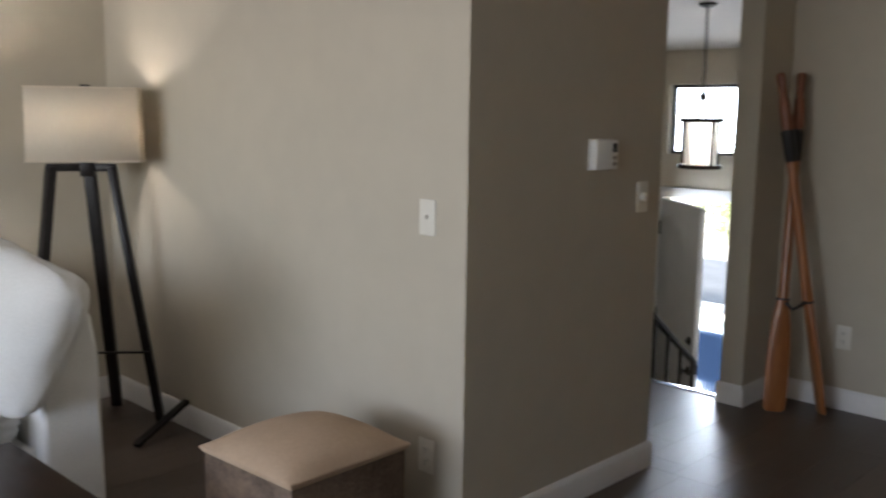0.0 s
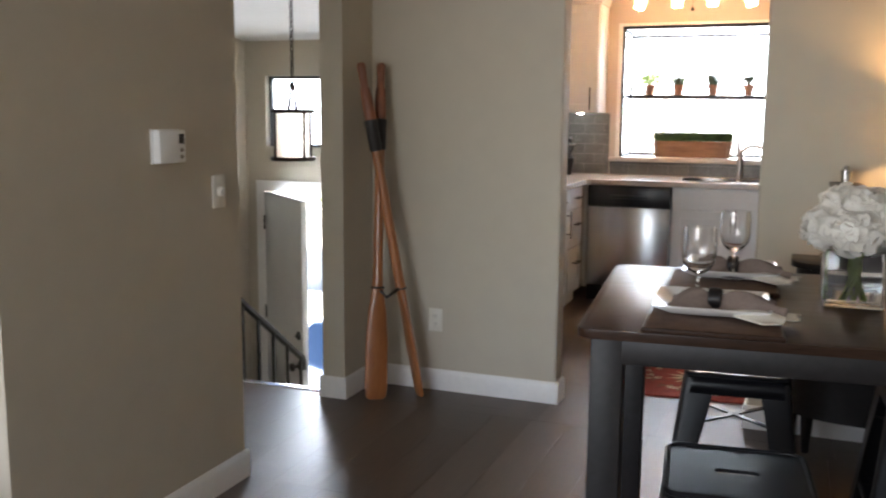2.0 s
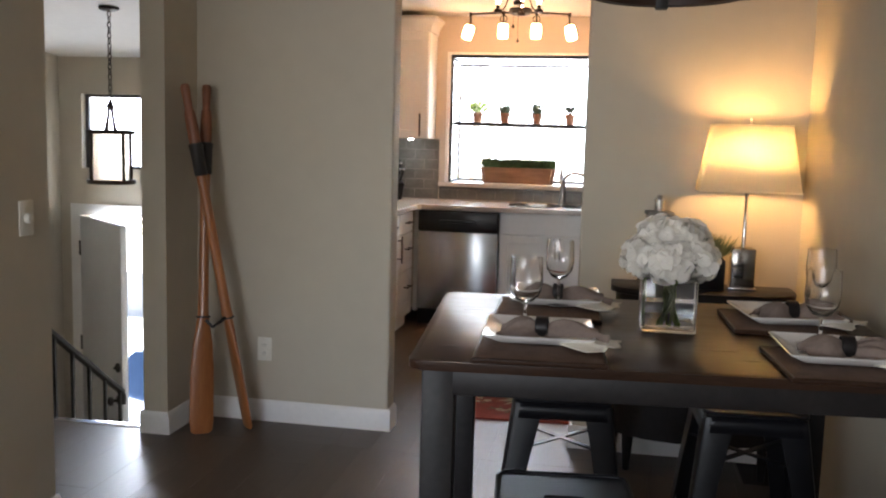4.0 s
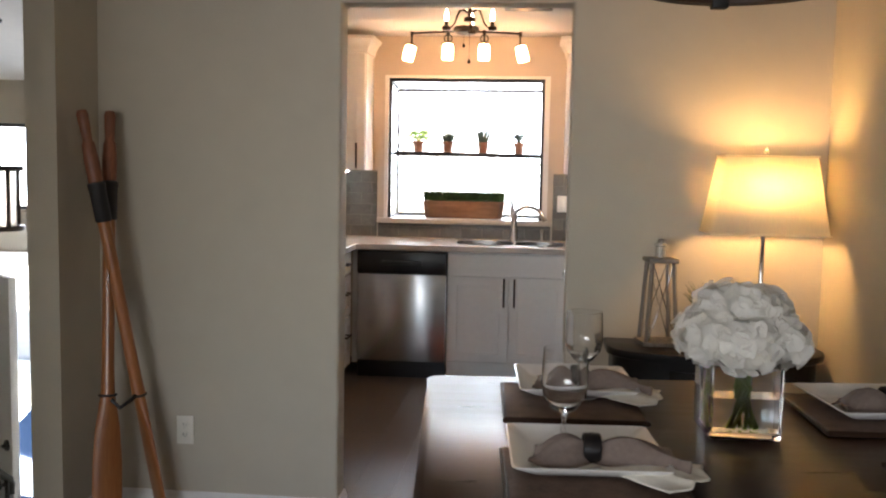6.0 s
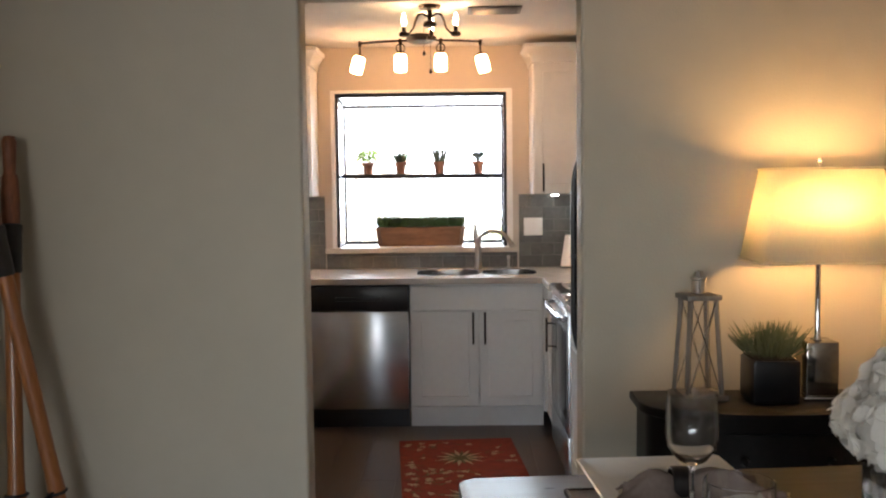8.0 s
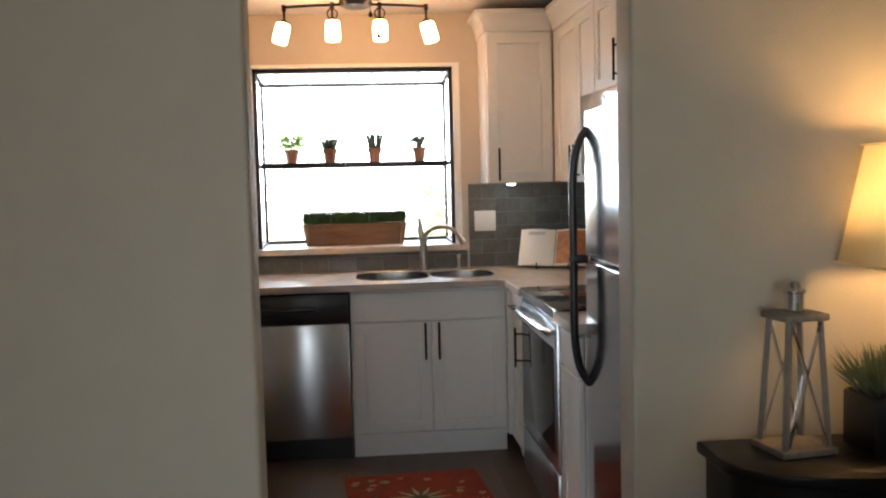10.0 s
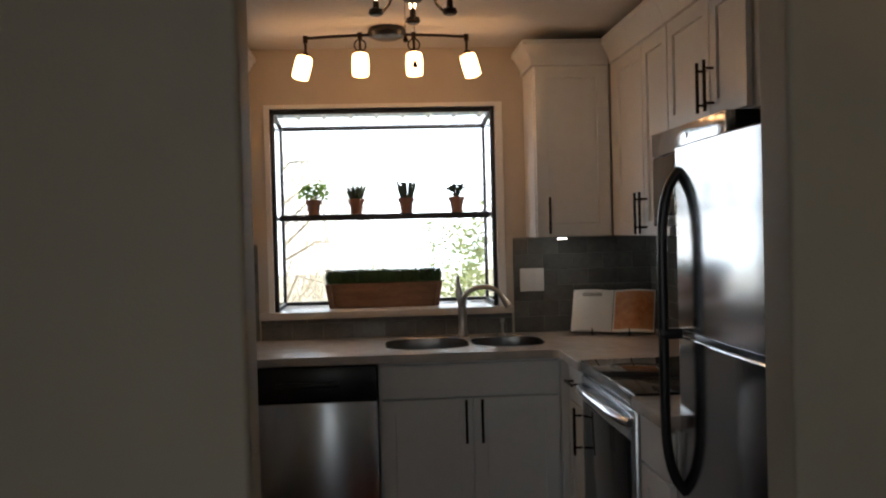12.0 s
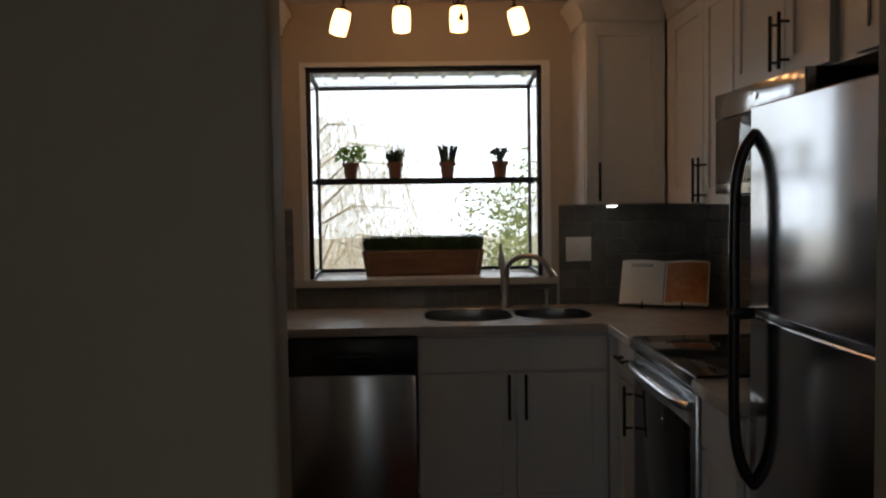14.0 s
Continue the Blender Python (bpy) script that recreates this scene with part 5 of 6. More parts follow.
# pot of grass
gp = thing("potted_grass", "spiky green grass in a black square pot on the console", "plant", pose(1.840, -2.70, CZ + 0.001))
part("pot", boxm(-0.068, 0.068, -0.068, 0.068, 0, 0.125, bevel=0.004), M_BLACK, gp, "black square pot")
part("soil", boxm(-0.062, 0.062, -0.062, 0.062, 0.126, 0.1285), M_SUB, gp)
bm = bmesh.new()
for k in range(330):
    a, r = random.uniform(0, math.tau), random.uniform(0, 0.06)
    q = Vector((r * math.cos(a), r * math.sin(a), 0.124))
    leaf_card(bm, q, q + Vector((q.x * random.uniform(0.2, 1.5) + random.gauss(0, 0.02), q.y * random.uniform(0.2, 1.5) + random.gauss(0, 0.02), random.uniform(0.05, 0.115))), 0.007, 0.06)
part("grass", bm, M_LEAFD, gp)

# table lamp
M_CRYSTAL = clear("crystal", (1, 0.98, 0.95), 0.0, 1.5)
lm = thing("table_lamp", "lit mirrored-block table lamp with tapered cream rectangular shade", "lamp", pose(1.985, -2.685, CZ + 0.001))
part("base_block", boxm(-0.048, 0.048, -0.048, 0.048, 0.012, 0.175, bevel=0.005), mat("smoked_mirror_glass", (0.42, 0.39, 0.35), 0.12, metal=1.0, var=0.1, scale=8), lm, "smoky mirrored block")
part("foot", boxm(-0.055, 0.055, -0.055, 0.055, 0, 0.012, bevel=0.003), M_CHROME, lm)
part("stem", lathe([(0, 0.175), (0.014, 0.176), (0.009, 0.19), (0.0085, 0.397), (0.013, 0.409), (0.013, 0.422), (0, 0.423)], 18), M_CHROME, lm, "chrome stem")
part("harp", conem((0, 0, 0.423), (0, 0, 0.695), 0.003, seg=8), M_CHROME, lm)
part("finial", lathe([(0, 0.690), (0.006, 0.693), (0.010, 0.703), (0.006, 0.713), (0, 0.718)], 14), M_CRYSTAL, lm)


def frustum_shade(b, t, z0, z1, ob, material, corner=0.012):
    bm = bmesh.new()
    rings = []
    for (hx_, hy_), z in ((b, z0), (t, z1)):
        rings.append([bm.verts.new((x, y, z)) for x, y in ((hx_ - corner, hy_), (-hx_ + corner, hy_), (-hx_, hy_ - corner), (-hx_, -hy_ + corner), (-hx_ + corner, -hy_), (hx_ - corner, -hy_), (hx_, -hy_ + corner), (hx_, hy_ - corner))])
    for i in range(8):
        bm.faces.new((rings[0][i], rings[0][(i + 1) % 8], rings[1][(i + 1) % 8], rings[1][i]))
    s = part("shade", bm, material, ob, "lit cloth lampshade")
    md = s.modifiers.new("cloth", "SOLIDIFY")
    md.thickness = 0.0015
    for (hx_, hy_), z, in ((b, z0), (t, z1)):
        part("shade_trim", tube([(x, y, z) for x, y in ((hx_, hy_), (-hx_, hy_), (-hx_, -hy_), (hx_, -hy_))], 0.0035, 6, closed=True), material, ob)


frustum_shade((0.203, 0.112), (0.157, 0.082), 0.415, 0.687, lm, M_SHADE)
part("bulb", moved(lathe([(0, 0.508), (0.014, 0.511), (0.016, 0.538), (0.028, 0.568), (0.028, 0.588), (0.015, 0.608), (0, 0.612)], 18), Matrix.Identity(4)), glow("warm_bulb_glass", (1.0, 0.60, 0.24), 6.0), lm, "lit warm bulb")
lamp("table_lamp_bulb", "POINT", 3.9, (1.0, 0.55, 0.19), Matrix.Translation((1.985, -2.685, CZ + 0.585)), size=0.05)

# ring chandelier over the table
rcn = thing("ring_chandelier", "dark brown wooden ring chandelier with black iron clips over the table", "chandelier", pose(1.55, -4.222, 0))
M_RINGWOOD = mat("dark_stained_ring_wood", (0.055, 0.022, 0.012), 0.45, var=0.25, scale=8, fine=40, second=(0.025, 0.010, 0.006), stretch=(2, 2, 10))
part("ring", lathe([(0.180, 1.780), (0.200, 1.777), (0.204, 1.783), (0.204, 1.835), (0.200, 1.84), (0.184, 1.84), (0.180, 1.835), (0.180, 1.780)], 64), M_RINGWOOD, rcn)
for k in range(4):
    a = radians(92 + 90 * k)
    c, s_ = math.cos(a), math.sin(a)
    clip = part("iron_clip", moved(boxm(-0.017, 0.017, -0.016, 0.016, 1.770, 1.847, bevel=0.003), Matrix.Translation((0.192 * c, 0.192 * s_, 0)) @ pose(0, 0, 0, 0, 0, math.degrees(a) + 90)), M_BLACKM, rcn, "black iron clip")
    part("strap", bar(bmesh.new(), (0.192 * c, 0.192 * s_, 1.845), (0.02 * c, 0.02 * s_, 2.22), 0.014, 0.005), M_BLACKM, rcn)
part("hub", lathe([(0, 2.20), (0.03, 2.205), (0.034, 2.22), (0.02, 2.24), (0, 2.245)], 20), M_BLACKM, rcn)
part("rod", conem((0, 0, 2.24), (0, 0, 2.425), 0.006), M_BLACKM, rcn)
part("canopy", lathe([(0, Z_CEIL - 0.036), (0.05, Z_CEIL - 0.03), (0.06, Z_CEIL - 0.018), (0.06, Z_CEIL - 0.001), (0, Z_CEIL - 0.0005)], 24), M_BLACKM, rcn)


# oars in the corner
def oar(bottom, top, roll):
    bottom, top = Vector(bottom), Vector(top)
    d = (top - bottom)
    L = d.length
    m = Matrix.Translation(bottom) @ d.to_track_quat("Z", "Y").to_matrix().to_4x4() @ pose(0, 0, 0, 0, 0, roll)
    t = thing("oar", "varnished wooden rowing oar leaning in the corner", "oar", m, group="oars in the corner")
    rings = []
    bm = bmesh.new()
    for z, w, th in ((0.0, 0.034, 0.008), (0.012, 0.050, 0.012), (0.06, 0.056, 0.014), (0.30, 0.054, 0.018), (0.42, 0.046, 0.022), (0.50, 0.034, 0.027), (0.55, 0.026, 0.028)):
        rings.append([bm.verts.new((w * math.cos(k / 20 * math.tau), th * 0.75 * math.sin(k / 20 * math.tau), z)) for k in range(20)])
    for A, B in zip(rings, rings[1:]):
        for k in range(20):
            bm.faces.new((A[k], A[(k + 1) % 20], B[(k + 1) % 20], B[k]))
    bm.faces.new(rings[0][::-1]), bm.faces.new(rings[-1])
    part("blade", bm, M_OAR, t, "flat varnished blade")
    part("shaft", lathe([(0.0265, 0.545), (0.0235, 0.62), (0.023, 1.0), (0.024, L - 0.36)], 18), M_OAR, t)
    part("leather_collar", lathe([(0.026, L - 0.42), (0.030, L - 0.415), (0.031, L - 0.30), (0.033, L - 0.295), (0.033, L - 0.275), (0.026, L - 0.27)], 18), M_LEATHER, t, "black leather collar")
    part("grip", lathe([(0.026, L - 0.36), (0.028, L - 0.2), (0.024, L - 0.13), (0.018, L - 0.115), (0.020, L - 0.06), (0.022, L - 0.02), (0.016, L - 0.004), (0, L)], 18), M_OARGRIP, t, "worn reddish grip")
    part("cord", tube([(0.031 * math.cos(a), 0.026 * math.sin(a), 0.545) for a in np.linspace(0, math.tau, 16, endpoint=False)], 0.005, 6, closed=True), M_LEATHER, t)
    return t


oar((-0.396, -2.838, 0.004), (-0.452, -2.650, 1.62), 20)
oar((-0.222, -2.700, 0.004), (-0.490, -2.800, 1.615), 26)
hk = thing("oar_peg", "small dark wooden peg tied between the oars", "peg", pose(0, 0, 0))
part("peg", tube([(-0.390, -2.80, 0.535), (-0.355, -2.80, 0.505), (-0.325, -2.775, 0.53), (-0.300, -2.73, 0.56)], 0.008, 8), M_BLACKWOOD, hk)


# switches, outlets, thermostat
def wall_plate(name, label, category, m, kind):
    t = thing(name, label, category, m)
    part("plate", boxm(-0.036, 0.036, -0.006, 0, -0.058, 0.058, bevel=0.003), M_PLATEW, t)
    if kind == "outlet":
        for z in (-0.02, 0.02):
            s = part("socket", prism(oval(0, 0, 0.0165, 0.0145, 20, 2.6), 0, 0.004), M_PLATEW, t, m=pose(0, -0.0055, z, 90, 0, 0))
            for x in (-0.006, 0.006):
                part("slot", boxm(x - 0.001, x + 0.001, -0.0102, -0.0085, z - 0.001, z + 0.008), M_BLACK, t)
            part("ground_hole", conem((0, -0.0102, z - 0.007), (0, -0.0085, z - 0.007), 0.0022, seg=10), M_BLACK, t)
    elif kind == "dimmer":
        part("knob", moved(lathe([(0, 0), (0.017, 0), (0.0165, 0.014), (0.014, 0.017), (0, 0.0175)], 24), pose(0, -0.005, 0, 90, 0, 0)), M_PLATEW, t)
    else:
        part("toggle", bar(bmesh.new(), (0, -0.005, 0), (0, -0.016, 0.006), 0.008, 0.012, 0.002), M_PLATEW, t)
    for z in (-0.046, 0.046):
        part("screw", conem((0, -0.0068, z), (0, -0.0055, z), 0.003, seg=10), M_PLATEW, t)
    return t


wall_plate("light_switch", "ivory toggle light switch on the greige wall", "switch", pose(-0.622, Y_BRIGHT, 1.077), "toggle")
wall_plate("outlet", "ivory duplex outlet on the greige wall", "outlet", pose(-0.616, Y_BRIGHT, 0.291), "outlet")
wall_plate("outlet", "ivory duplex outlet beside the oars", "outlet", pose(-0.198, Y_PART, 0.358), "outlet")
wall_plate("dimmer_switch", "ivory rotary dimmer switch by the stairwell", "switch", pose(X_THERMO, -4.004, 1.102, 0, 0, 90), "dimmer")
th = thing("thermostat", "white wall thermostat with small dark display", "thermostat", pose(X_THERMO, -4.288, 1.268, 0, 0, 90))
part("base", boxm(-0.070, 0.070, -0.006, 0, -0.055, 0.055, bevel=0.002), M_THERMO, th)
part("cover", boxm(-0.067, 0.067, -0.034, -0.006, -0.053, 0.053, bevel=0.006), M_THERMO, th)
part("display", boxm(0.030, 0.056, -0.0355, -0.033, 0.008, 0.040, bevel=0.001), M_BLACK, th, "small dark display")
for z in (-0.012, -0.034):
    part("button", boxm(0.036, 0.050, -0.0365, -0.033, z - 0.006, z + 0.006, bevel=0.002), M_GREYW, th)

# ---- living room ----
LIV = Matrix.Translation((1.422, -7.004, 0)) @ Matrix.Rotation(radians(0.75), 4, "Z") @ Matrix.Scale(0.9716, 4) @ Matrix.Translation((-1.473, 7.198, 0))
fl = thing("floor_lamp", "lit black tripod floor lamp with rectangular white shade in the corner", "lamp", pose(-2.43, -5.25, 0, 0, 0, 56.7) @ Matrix.Diagonal((1.111, 1.111, 0.965, 1)))
frustum_shade((0.206, 0.095), (0.202, 0.092), 1.225, 1.545, fl, M_SHADE2, 0.006)
part("hub", boxm(-0.026, 0.026, -0.03, 0.03, 1.155, 1.25, bevel=0.004), M_BLACKWOOD, fl)
part("finial", boxm(-0.018, 0.018, -0.012, 0.012, 1.545, 1.559, bevel=0.003), M_BLACKM, fl)
part("harp", conem((0, 0, 1.25), (0, 0, 1.547), 0.004, seg=8), M_BLACKM, fl)
for (tx, ty), (bx, by) in (((-0.13, -0.02), (-0.24, -0.10)), ((0.09, -0.02), (0.245, -0.03)), ((0.0, 0.03), (0.04, 0.25))):
    lg = part("leg", bar(bmesh.new(), (tx, ty, 1.20), (bx, by, 0.0), 0.045, 0.032, 0.004), M_BLACKWOOD, fl)
    part("arm", bar(bmesh.new(), (0, 0, 1.195), (tx * 1.15, ty * 1.1, 1.195), 0.032, 0.034, 0.003), M_BLACKWOOD, lg)
part("brace", bar(bmesh.new(), (-0.2, -0.1, 0.38), (0.21, -0.08, 0.36), 0.012, 0.008), M_BLACKWOOD, fl)
part("bulb", moved(lathe([(0, 1.36), (0.014, 1.363), (0.016, 1.39), (0.028, 1.42), (0.026, 1.445), (0, 1.46)], 18), Matrix.Identity(4)), glow("soft_white_bulb_glass", (1.0, 0.74, 0.45), 1.5), fl, "lit bulb")
lamp("floor_lamp_bulb", "POINT", 12, (1.0, 0.90, 0.78), Matrix.Translation((-2.43, -5.25, 1.375)), size=0.034)
fb = thing("wooden_bar", "dark wooden bar leaning on the baseboard behind the lamp", "bar", pose(0, 0, 0))
part("bar", bar(bmesh.new(), (-2.038, -5.274, 0.014), (-2.102, -4.995, 0.131), 0.035, 0.02, 0.003), M_BLACKWOOD, fb)


def cushion(hx_, hy_, hz_, p=3.0, n=22, puff=0.35):
    """A soft cushion: a rounded box pinched at its corners."""
    bm = bmesh.new()
    bmesh.ops.create_cube(bm, size=2)
    bmesh.ops.subdivide_edges(bm, edges=list(bm.edges), cuts=n // 2, use_grid_fill=True)
    for v in bm.verts:
        x, y, z = v.co
        k = (abs(x) ** p + abs(y) ** p + abs(z) ** p) ** (1 / p)
        x, y, z = x / k, y / k, z / k
        edge = max(abs(x), abs(y))
        w = noise.noise(Vector((x * 2.3, y * 2.3, z * 2.3))) * 0.05 + noise.noise(Vector((x * 6, y * 6, z * 6 + 3))) * 0.018
        v.co = Vector((x * hx_ * (1 + w), y * hy_ * (1 + w), z * hz_ * (1 - puff * edge ** 3) * (1 + w)))
    return bm


so = thing("sofa", "white slipcovered linen sofa with wide arm", "sofa", LIV)
bm = bmesh.new()
poly = [(-2.66, 0.06), (-1.50, 0.06), (-1.515, 0.60), (-1.56, 0.735), (-1.62, 0.762), (-2.66, 0.80)]
A, B = [bm.verts.new((x, -5.985, z)) for x, z in poly], [bm.verts.new((x, -5.775, z)) for x, z in poly]
bm.faces.new(A), bm.faces.new(B[::-1])
for i in range(len(poly)):
    bm.faces.new((A[i], A[(i + 1) % len(poly)], B[(i + 1) % len(poly)], B[i]))
fn_bevel(part("arm", bm, M_LINEN, so), 0.018)
part("base", boxm(-2.66, -1.56, -7.9, -5.99, 0.06, 0.30, bevel=0.015), M_LINEN, so)
part("back", boxm(-2.72, -2.45, -7.9, -5.99, 0.06, 0.86, bevel=0.03, seg=3), M_LINEN, so)
for k in range(2):
    part("seat_cushion", moved(cushion(0.46, 0.47, 0.085, 5.0, puff=0.15), Matrix.Translation((-1.98, -6.47 - 0.95 * k, 0.385))), M_LINEN, so)
for x in (-2.6, -1.62):
    for y in (-7.8, -5.85):
        part("foot", boxm(x - 0.03, x + 0.03, y - 0.03, y + 0.03, 0, 0.062), M_BLACKWOOD, so)
ahead, up_w = Vector((-1.381, 1.417, -0.20)).normalized(), Vector((0, 0, 1))
side = ahead.cross(up_w).normalized()
lift = side.cross(ahead)
yl = lift * math.cos(radians(24)) + side * math.sin(radians(24))
xl = yl.cross(-ahead)
pm = Matrix((xl, yl, -ahead)).transposed().to_4x4()
pm.translation = (-1.530, -5.985, 0.735)
pw = thing("throw_pillow", "large white linen pillow leaning on the sofa arm", "pillow", pm)
part("cover", cushion(0.245, 0.245, 0.105, 5.5, n=30, puff=0.45), M_LINEN, pw)

ot = thing("ottoman", "square storage ottoman with beige domed cushion and brown sides", "ottoman", pose(-0.700, -5.405, 0, 0, 0, 2))
part("base", boxm(-0.208, 0.208, -0.218, 0.218, 0.015, 0.401, bevel=0.008), M_WICKER, ot, "brown textured sides")
bm = bmesh.new()
n = 18
g = [[bm.verts.new((-0.216 + 0.432 * i / n, -0.226 + 0.452 * j / n, 0.418 + 0.070 * (math.sin(math.pi * i / n) * math.sin(math.pi * j / n)) ** 0.55)) for j in range(n + 1)] for i in range(n + 1)]
for i in range(n):
    for j in range(n):
        bm.faces.new((g[i][j], g[i + 1][j], g[i + 1][j + 1], g[i][j + 1]))
rim = [g[i][0] for i in range(n)] + [g[n][j] for j in range(n)] + [g[i][n] for i in range(n, 0, -1)] + [g[0][j] for j in range(n, 0, -1)]
low = [bm.verts.new((v.co.x * 0.985, v.co.y * 0.985, 0.400)) for v in rim]
for i in range(len(rim)):
    bm.faces.new((rim[i], rim[(i + 1) % len(rim)], low[(i + 1) % len(rim)], low[i]))
bm.faces.new(low[::-1])
part("cushion", bm, M_BEIGE, ot, "beige suede cushion top")
part("piping", tube([(x, y, 0.413) for x, y in ((0.214, 0.224), (-0.214, 0.224), (-0.214, -0.224), (0.214, -0.224))], 0.006, 8, closed=True), M_BEIGE, ot)
for sx in (-1, 1):
    for sy in (-1, 1):
        part("foot", boxm(sx * 0.18 - 0.02, sx * 0.18 + 0.02, sy * 0.19 - 0.02, sy * 0.19 + 0.02, 0, 0.016), M_BLACKWOOD, ot)

ct = thing("coffee_table", "dark brown wooden coffee table by the sofa", "table", LIV @ pose(-1.05, -6.62, 0, 0, 0, 0))
part("top", boxm(-0.30, 0.30, -0.60, 0.47, 0.395, 0.425, bevel=0.006), M_DARKWOOD, ct)
for sx in (-1, 1):
    for y in (-0.54, 0.41):
        part("leg", boxm(sx * 0.26 - 0.03, sx * 0.26 + 0.03, y - 0.03, y + 0.03, 0, 0.396), M_DARKWOOD, ct)

# ---- entry ----
dr1 = structure("door_1", boxm(-0.0, 0.80, -0.02, 0.02, -2.02, 0, bevel=0.003), M_DOORP, "grey-white entry door standing open inwards")
dr1.matrix_world = pose(DX0 + 0.018, Y_DOOR - 0.01, DZ1 - 0.012, 0, 0, -41)
part("deadbolt", moved(lathe([(0, 0), (0.03, 0), (0.03, 0.012), (0.012, 0.014), (0.01, 0.03), (0, 0.03)], 20), pose(0.735, -0.02, -0.905, 90, 0, 0)), M_BLACKM, dr1, "dark deadbolt")
part("knob", moved(lathe([(0, 0), (0.032, 0), (0.03, 0.008), (0.011, 0.012), (0.011, 0.035), (0.028, 0.045), (0.028, 0.062), (0.015, 0.07), (0, 0.07)], 20), pose(0.735, -0.02, -1.115, 90, 0, 0)), M_BLACKM, dr1, "dark door knob")
for z in (-0.22, -0.88, -1.75):
    part("hinge", boxm(-0.016, 0.012, -0.026, 0.012, z - 0.05, z + 0.05), M_BLACKM, dr1)
fr1 = structure("door_frame", boxm(DX0 - 0.07, DX0 + 0.004, Y_DOOR - 0.016, Y_DOOR + 0.001, Z_LAND, DZ1 + 0.07), M_WHITE, "white door casing")
structure("door_frame", boxm(DX0 + 0.004, DX1, Y_DOOR - 0.016, Y_DOOR + 0.001, DZ1 - 0.004, DZ1 + 0.07), M_WHITE, "white door casing")
ew = structure("window_2", boxm(EX0, EX1, Y_DOOR + 0.05, Y_DOOR + 0.07, EZ0, EZ0 + 0.012), M_WINFR, "transom window above the entry door")
for p0, p1 in (((EX0 + 0.012, Y_DOOR + 0.06, EZ0), (EX0 + 0.012, Y_DOOR + 0.06, EZ1)), ((EX0, Y_DOOR + 0.06, EZ1 - 0.012), (EX1, Y_DOOR + 0.06, EZ1 - 0.012)), ((EX0, Y_DOOR + 0.06, EZ0 + 0.01), (EX1, Y_DOOR + 0.06, EZ0 + 0.01)), ((EX1 - 0.012, Y_DOOR + 0.06, EZ0), (EX1 - 0.012, Y_DOOR + 0.06, EZ1))):
    part("window_frame", bar(bmesh.new(), p0, p1, 0.022, 0.022), M_WINFR, ew)
part("pane", boxm(EX0 + 0.02, EX1 - 0.02, Y_DOOR + 0.058, Y_DOOR + 0.062, EZ0 + 0.02, EZ1 - 0.02), M_GLASS, ew).visible_shadow = False

rl = thing("stair_railing", "black iron stair railing going down to the entry", "railing", pose(-1.25, 0, 0))
a, b = Vector((0, -2.86, 0.51)), Vector((0, -2.06, -0.075))
part("handrail", bar(bmesh.new(), a, b, 0.042, 0.024, 0.004), M_BLACKM, rl)
part("handrail_end", tube([(0, -2.065, -0.07), (0, -2.045, -0.10), (0, -2.05, -0.15)], 0.018, 8), M_BLACKM, rl)
for k in range(6):
    y = -2.83 + 0.15 * k
    z = a.z + (b.z - a.z) * (y - a.y) / (b.y - a.y)
    foot = -0.198 * (int((y - Y_EDGE) / 0.25) + 1)
    part("baluster", boxm(-0.008, 0.008, y - 0.008, y + 0.008, foot, z - 0.005), M_BLACKM, rl)

pd = thing("pendant_lantern", "dark iron pendant lantern with seeded glass over the stairwell", "pendant light", pose(-1.21, -2.2, 0, 0, 0, 62))
part("canopy", lathe([(0, 2.012), (0.03, 2.014), (0.05, 2.022), (0.052, 2.034), (0, 2.036)], 24), M_BRONZE, pd)
for k in range(17):
    z = 1.985 - 0.027 * k
    ring = [(0.009 * math.cos(q), 0, 0.016 * math.sin(q)) for q in np.linspace(0, math.tau, 10, endpoint=False)]
    part("chain_link", moved(tube(ring, 0.0036, 5, closed=True), Matrix.Translation((0, 0, z + 0.012)) @ pose(0, 0, 0, 0, 0, 90 * (k % 2))), M_BRONZE, pd)
part("stem_cup", lathe([(0, 1.50), (0.018, 1.505), (0.022, 1.52), (0.012, 1.54), (0.006, 1.556), (0, 1.557)], 16), M_BRONZE, pd)
for k in range(4):
    a0 = radians(90 * k)
    c, s_ = math.cos(a0), math.sin(a0)
    part("hanger", tube([(0.01 * c, 0.01 * s_, 1.51), (0.018 * c, 0.018 * s_, 1.455), (0.034 * c, 0.034 * s_, 1.392)], 0.006, 6), M_BRONZE, pd)
    part("post", bar(bmesh.new(), (0.116 * c, 0.116 * s_, 1.115), (0.116 * c, 0.116 * s_, 1.395), 0.014, 0.014), M_BRONZE, pd)
    part("spoke", bar(bmesh.new(), (0.02 * c, 0.02 * s_, 1.386), (0.112 * c, 0.112 * s_, 1.386), 0.012, 0.010), M_BRONZE, pd)
for z in (1.111, 1.375):
    part("ring_frame", lathe([(0.106, z), (0.124, z), (0.126, z + 0.004), (0.126, z + 0.018), (0.124, z + 0.022), (0.106, z + 0.022), (0.106, z)], 36), M_BRONZE, pd)
part("glass_cylinder", lathe([(0.092, 1.13), (0.092, 1.375), (0.089, 1.375), (0.089, 1.13), (0.092, 1.13)], 32), M_FROST, pd, "seeded glass cylinder")
part("bulb", lathe([(0, 1.15), (0.012, 1.152), (0.014, 1.18), (0.026, 1.20), (0.026, 1.225), (0.012, 1.25), (0, 1.255)], 16), glow("amber_bulb_glass", (1.0, 0.45, 0.15), 5.0), pd, "lit amber bulb")
